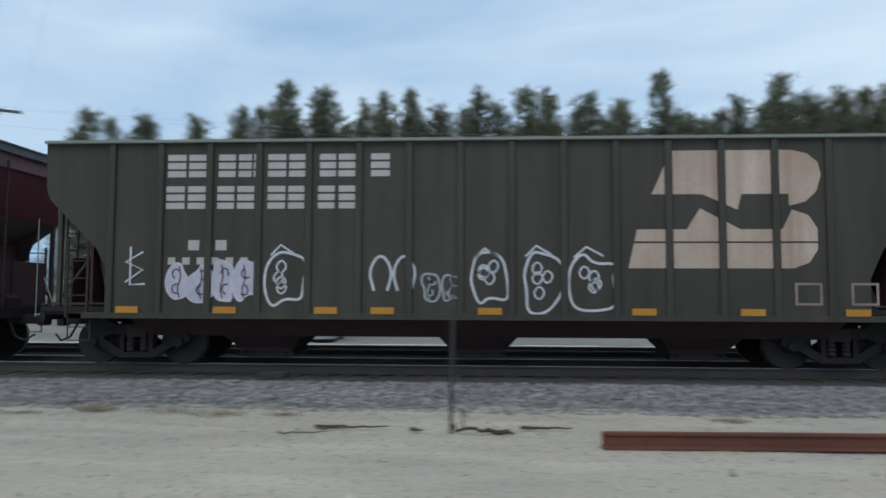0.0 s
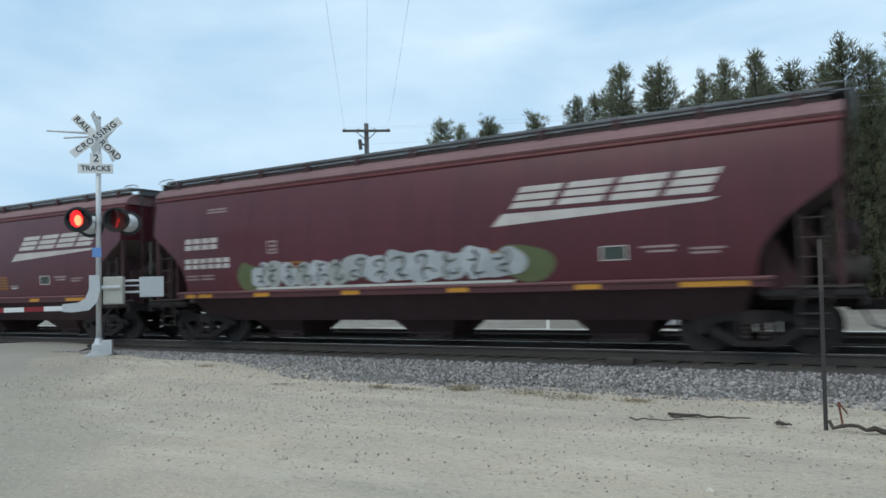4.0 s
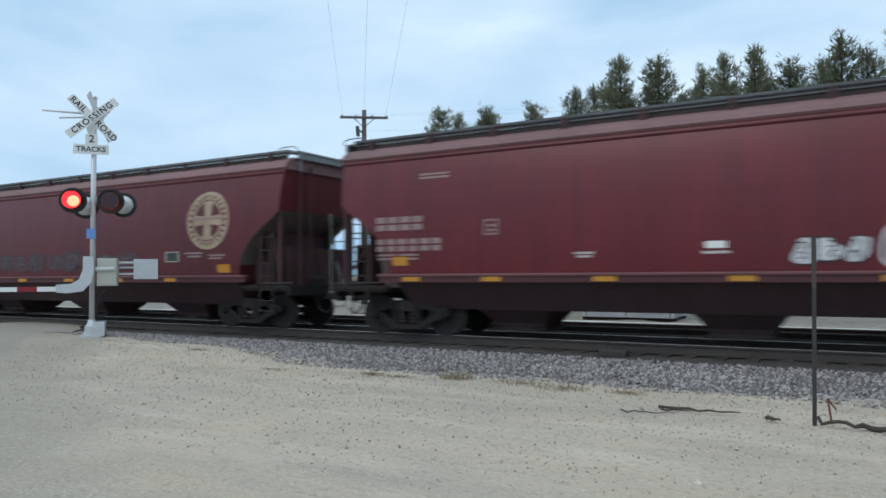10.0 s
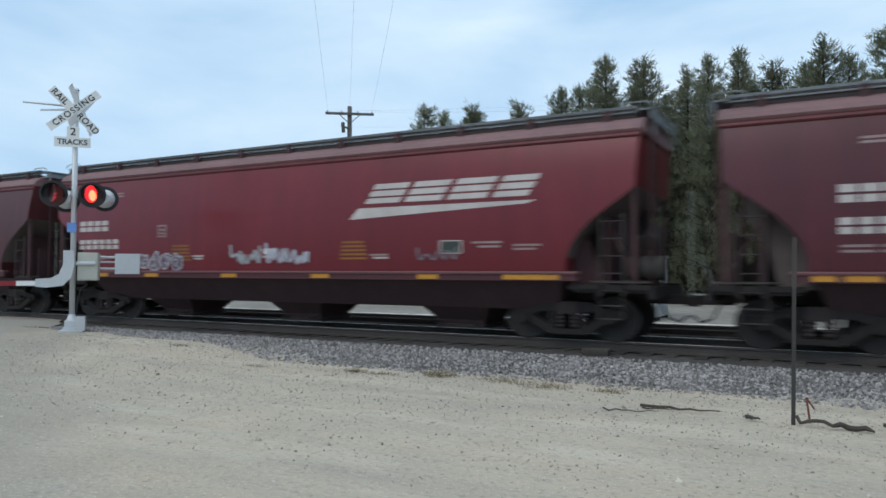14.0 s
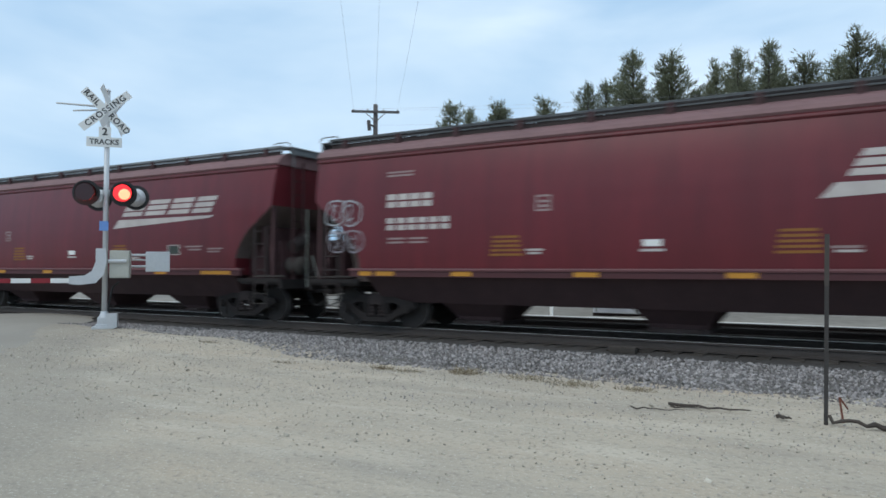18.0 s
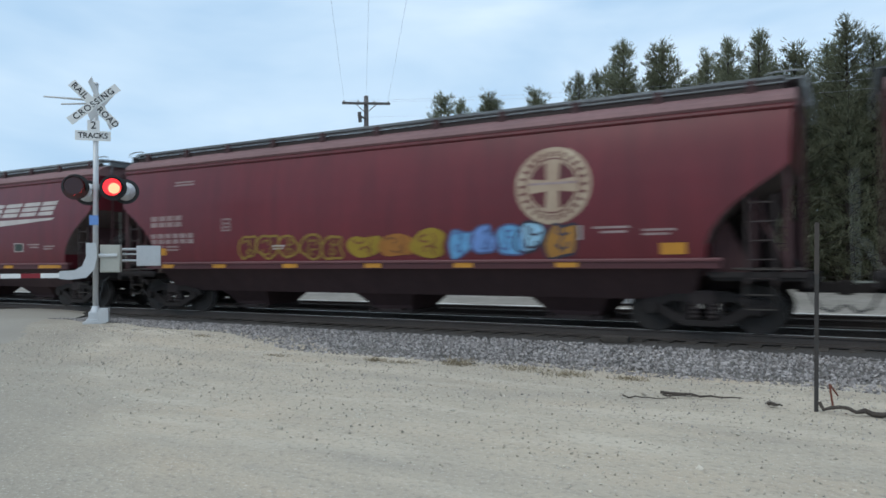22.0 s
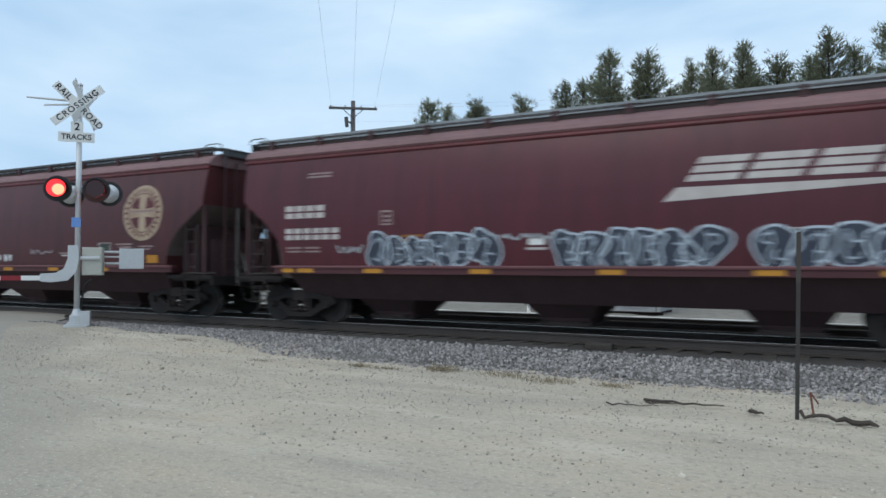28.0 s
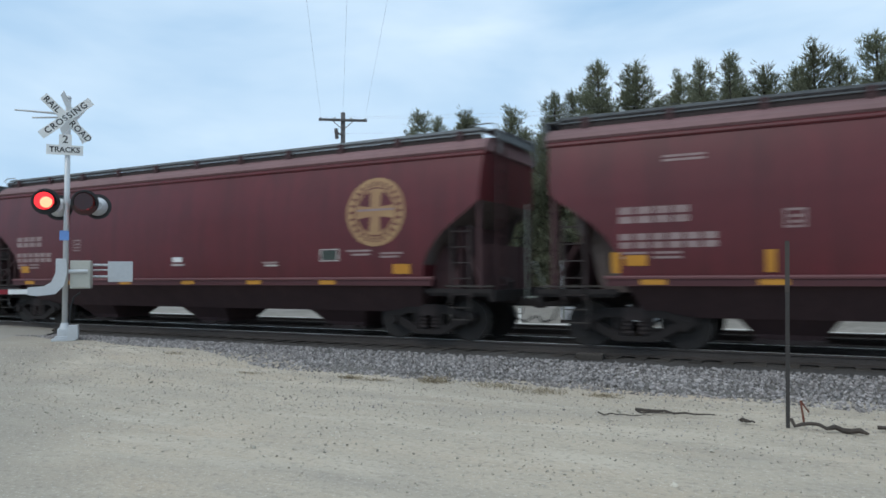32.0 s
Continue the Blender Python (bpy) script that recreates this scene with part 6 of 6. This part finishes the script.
def make_bluff():
    azs = [-84 + i * 0.5 for i in range(199)]
    us = [i / 34 for i in range(35)]
    verts = [hill_point(a, u) for a in azs for u in us]
    m = len(us)
    faces = [(i * m + k, (i + 1) * m + k, (i + 1) * m + k + 1, i * m + k + 1) for i in range(len(azs) - 1) for k in range(m - 1)]
    base = len(verts)
    for a in azs:
        p = hill_point(a, 1.0)
        verts.append(Vector((p.x * 1.6, p.y * 1.6, -2.0)))
    for i in range(len(azs) - 1):
        faces.append((i * m + m - 1, (i + 1) * m + m - 1, base + i + 1, base + i))
    me = bpy.data.meshes.new("bluff")
    me.from_pydata(verts, [], faces)
    me.materials.append(M_HILL), me.materials.append(M_CLIFF)
    for f in me.polygons:
        f.use_smooth = True
        i, k = divmod(f.index, m - 1)
        if f.index < (len(azs) - 1) * (m - 1) and noise.noise((azs[i] * 0.9, us[k] * 16, 3.0)) > -0.12 and 0.56 < us[k] < 0.76 and abs(azs[i] + 61.2 - 6 * (us[k] - 0.68)) < 3.3 + 3.0 * noise.noise((azs[i] * 0.5, us[k] * 14, 1.0)):
            f.material_index, f.use_smooth = 1, False
    tagged(new("bluff", me), "wooded bluff with a pale limestone cliff", "hill", kind="structure")


def bare_trees():
    rnd = random.Random(21)
    vs, fs = [], []

    def twig(a, b, w):
        a, b = Vector(a), Vector(b)
        d = (b - a).normalized()
        s = d.cross(Vector((0.3, 0.9, 0.1))).normalized() * w
        q = d.cross(s).normalized() * w
        n = len(vs)
        vs.extend([a + s, a - s * 0.5 + q, a - s * 0.5 - q, b])
        fs.extend([(n, n + 1, n + 3), (n + 1, n + 2, n + 3), (n + 2, n, n + 3)])

    for i in range(5200):
        az = rnd.uniform(-80, -22)
        u = rnd.choice((1.0, rnd.uniform(0.9, 1.0), rnd.uniform(0.82, 1.0), rnd.random() ** 0.7, rnd.random()))
        if abs(az + 61.2) < 3.6 and 0.48 < u < 0.76 and rnd.random() < 0.45:
            continue
        p = hill_point(az, u)
        h = 3.0 + 10.0 * max(0.0, 0.4 + 1.2 * noise.noise((az * 0.55, u * 6, 7.0))) + rnd.uniform(-1, 1.5)
        top = p + Vector((rnd.uniform(-0.6, 0.6), 0, h))
        twig(p - Vector((0, 0, 1)), top, 0.16)
        for k in range(11):
            t = rnd.uniform(0.3, 0.95)
            a = p.lerp(top, t)
            an = rnd.uniform(0, 6.28)
            r = h * rnd.uniform(0.16, 0.38) * (1.25 - t * 0.6)
            b = a + Vector((math.cos(an) * r, math.sin(an) * r, r * rnd.uniform(0.3, 0.9)))
            twig(a, b, 0.085)
            for q in range(3):
                c = a.lerp(b, rnd.uniform(0.35, 0.95))
                an2 = an + rnd.uniform(-1.3, 1.3)
                r2 = r * rnd.uniform(0.35, 0.6)
                twig(c, c + Vector((math.cos(an2) * r2, math.sin(an2) * r2, r2 * rnd.uniform(0.5, 1.4))), 0.06)
    me = bpy.data.meshes.new("bare_woods")
    me.from_pydata(vs, [], fs)
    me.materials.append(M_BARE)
    tagged(new("bare_woods", me), "leafless grey-brown woods on the bluff, haze in their colour", "woods", kind="stuff")


def far_evergreens():
    rs = np.random.RandomState(8)
    vs, fs = [], []
    for i in range(440):
        az = rs.uniform(-58, -16)
        d = rs.uniform(75, 150)
        h = min(d * math.tan(radians(np.interp(az, [-60, -55, -50, -45, -36, -16], [5.5, 7.6, 9.6, 11.2, 12.2, 12.4]))) + 1.5, 32) * rs.uniform(0.72, 1.0)
        x, y = -d * math.sin(radians(az)), d * math.cos(radians(az))
        for k in range(270):
            u = rs.rand() ** 0.8
            r = h * 0.2 * (1 - u) ** 0.8 + 0.25
            a = rs.uniform(0, 6.28)
            c = np.array((x + math.cos(a) * r * rs.uniform(0.6, 1.1), y + math.sin(a) * r * rs.uniform(0.6, 1.1), h * (0.08 + 0.92 * u)))
            e = rs.normal(size=(4, 3)) * (0.19, 0.19, 0.24) * (0.6 + h * 0.025)
            n = len(vs)
            vs += [c + q for q in e]
            fs += [(n, n + 1, n + 2), (n, n + 2, n + 3), (n + 1, n + 3, n + 2)]
    me = bpy.data.meshes.new("evergreen_woods")
    me.from_pydata([tuple(v) for v in vs], [], fs)
    me.materials.append(M_FARPINE)
    tagged(new("evergreen_woods", me), "distant olive evergreen woods below the bluff", "woods", kind="stuff")


make_bluff()
bare_trees()
far_evergreens()

# ---- loose stones, last ----
def on_bed(rnd):
    x = rnd.uniform(-19, 30)
    toe = 10.0 + 0.55 * noise.noise((x * 0.4, 0.0, 2.0)) + max(0.0, (-8 - x) * 0.12)
    y = toe + (12.75 - toe) * rnd.random() ** 0.9
    return (x, y, max(bed_z(y) + 0.012, ground_z(x, y) + 0.004))


def on_lot(rnd):
    x = rnd.uniform(-16, 20)
    y = 4.6 + 6.2 * rnd.random() ** 0.8
    return (x, y, ground_z(x, y) + 0.002)


stones("ballast_stones", 40000, on_bed, (0.022, 0.045), M_STONE, "loose grey ballast stones along the track", "stones", 31)
def near_toe(rnd):
    x = rnd.uniform(-15, 20)
    y = 10.3 - 3.2 * rnd.random() ** 1.9
    return (x, y, ground_z(x, y) + 0.003)


stones("lot_pebbles", 14000, on_lot, (0.006, 0.02), M_PEBBLE, "small pale pebbles scattered on the lot", "pebbles", 32)
stones("strayed_ballast", 5200, near_toe, (0.006, 0.017), M_STONE, "grey stones strayed from the ballast onto the lot", "stones", 34)
stones("lot_clods", 150, on_lot, (0.02, 0.042), M_PEBBLE, "larger stones scattered on the lot", "stones", 33)


def weed_tuft(x, y, w, h, seed):
    """A low dead tussock: thin bent blades from one root patch."""
    rs = np.random.RandomState(seed)
    vs, fs = [], []
    for i in range(170):
        a, r = rs.uniform(0, 6.28), w * rs.rand() ** 0.7
        p = np.array((r * math.cos(a), 0.5 * r * math.sin(a), -0.01))
        d = np.array((rs.normal() * 0.8, rs.normal() * 0.8, 1.0))
        d /= np.linalg.norm(d)
        ln = h * rs.uniform(0.4, 1.2)
        e = np.cross(d, (0.3, 0.9, 0.1)) * 0.004
        m = p + d * ln * 0.6
        t = p + d * ln + np.array((0, 0, -0.25 * ln))
        n = len(vs)
        vs += [p - e, p + e, m + e, m - e, t]
        fs += [(n, n + 1, n + 2, n + 3), (n + 3, n + 2, n + 4)]
    me = bpy.data.meshes.new("weed_tuft")
    me.from_pydata([tuple(v) for v in vs], [], fs)
    me.materials.append(M_GRASS)
    ob = tagged(new("weed_tuft", me), "dead brown weed tuft at the edge of the ballast", "weeds", kind="stuff")
    ob.matrix_basis = pose(x, y, ground_z(x, y))


for i, row in enumerate(((-6.85, 9.6, 0.22, 0.12), (-6.3, 9.55, 0.3, 0.07), (-5.4, 9.75, 0.3, 0.2), (-8.7, 9.3, 0.3, 0.06), (-4.3, 9.75, 0.5, 0.1), (-3.6, 9.6, 0.45, 0.12),
                         (-2.7, 9.7, 0.3, 0.08), (3.2, 9.6, 0.3, 0.08), (-11.5, 10.1, 0.25, 0.07))):
    weed_tuft(*row, 50 + i)


# ---- what moves ----
def motions():
    for k, car in TRAIN.items():
        rows = [(t, pose(train_x(k, t), TRACK_Y, RAIL_Z)) for t in (0, 0.5, 1, 1.5, 2, 3, 8, 16, 24, 32)]
        walk(car, rows)
        # the wheels roll while the wagon is before the camera
        t0 = (-42 - train_x(k, 0)) / SPEED
        t1 = (38 - train_x(k, 0)) / SPEED
        f0, f1 = max(0, int(t0 * FPS)), min(32 * FPS, int(t1 * FPS))
        if f1 <= f0:
            continue
        for ws in [o for o in car.children_recursive if o.name.startswith("wheelset")]:
            x = ws.matrix_basis.translation.x
            step = math.degrees(SPEED / FPS / (WHEEL_R * SCALE))
            fr = sorted({0, *range(f0, f1 + 1), 32 * FPS})
            rows = []
            for f in fr:
                a = (min(max(f, f0), f1) - f0) * step
                rows.append((f / FPS, pose(x, 0, WHEEL_R, 0, a % 360, 0)))
            walk(ws, rows)
    for lens, first in LAMPS:
        rows = []
        state = None
        for t, left in FLASH:
            lit = left == first
            a = 0 if lit else 180
            if state is None:
                rows.append((0.0, pose(0, -0.215, 0, 0, 0, a)))
            elif a != state:
                t = max(t, 4 / FPS)
                for j in range(4):
                    rows.append((t + (j - 2) / FPS, pose(0, -0.215, 0, 0, 0, state + (a - state) * j / 3)))
            state = a
        rows.append((32.0, pose(0, -0.215, 0, 0, 0, state)))
        walk(lens, rows)


# seconds at which the lit lamp changes: True is the pair with the outer lens
LATE = {50: 0.05, 52: -0.04}
FLASH = [(0.0, False)] + [(0.166 + 0.4772 * i + LATE.get(i, 0.0), i % 2 == 0) for i in range(67)]
motions()
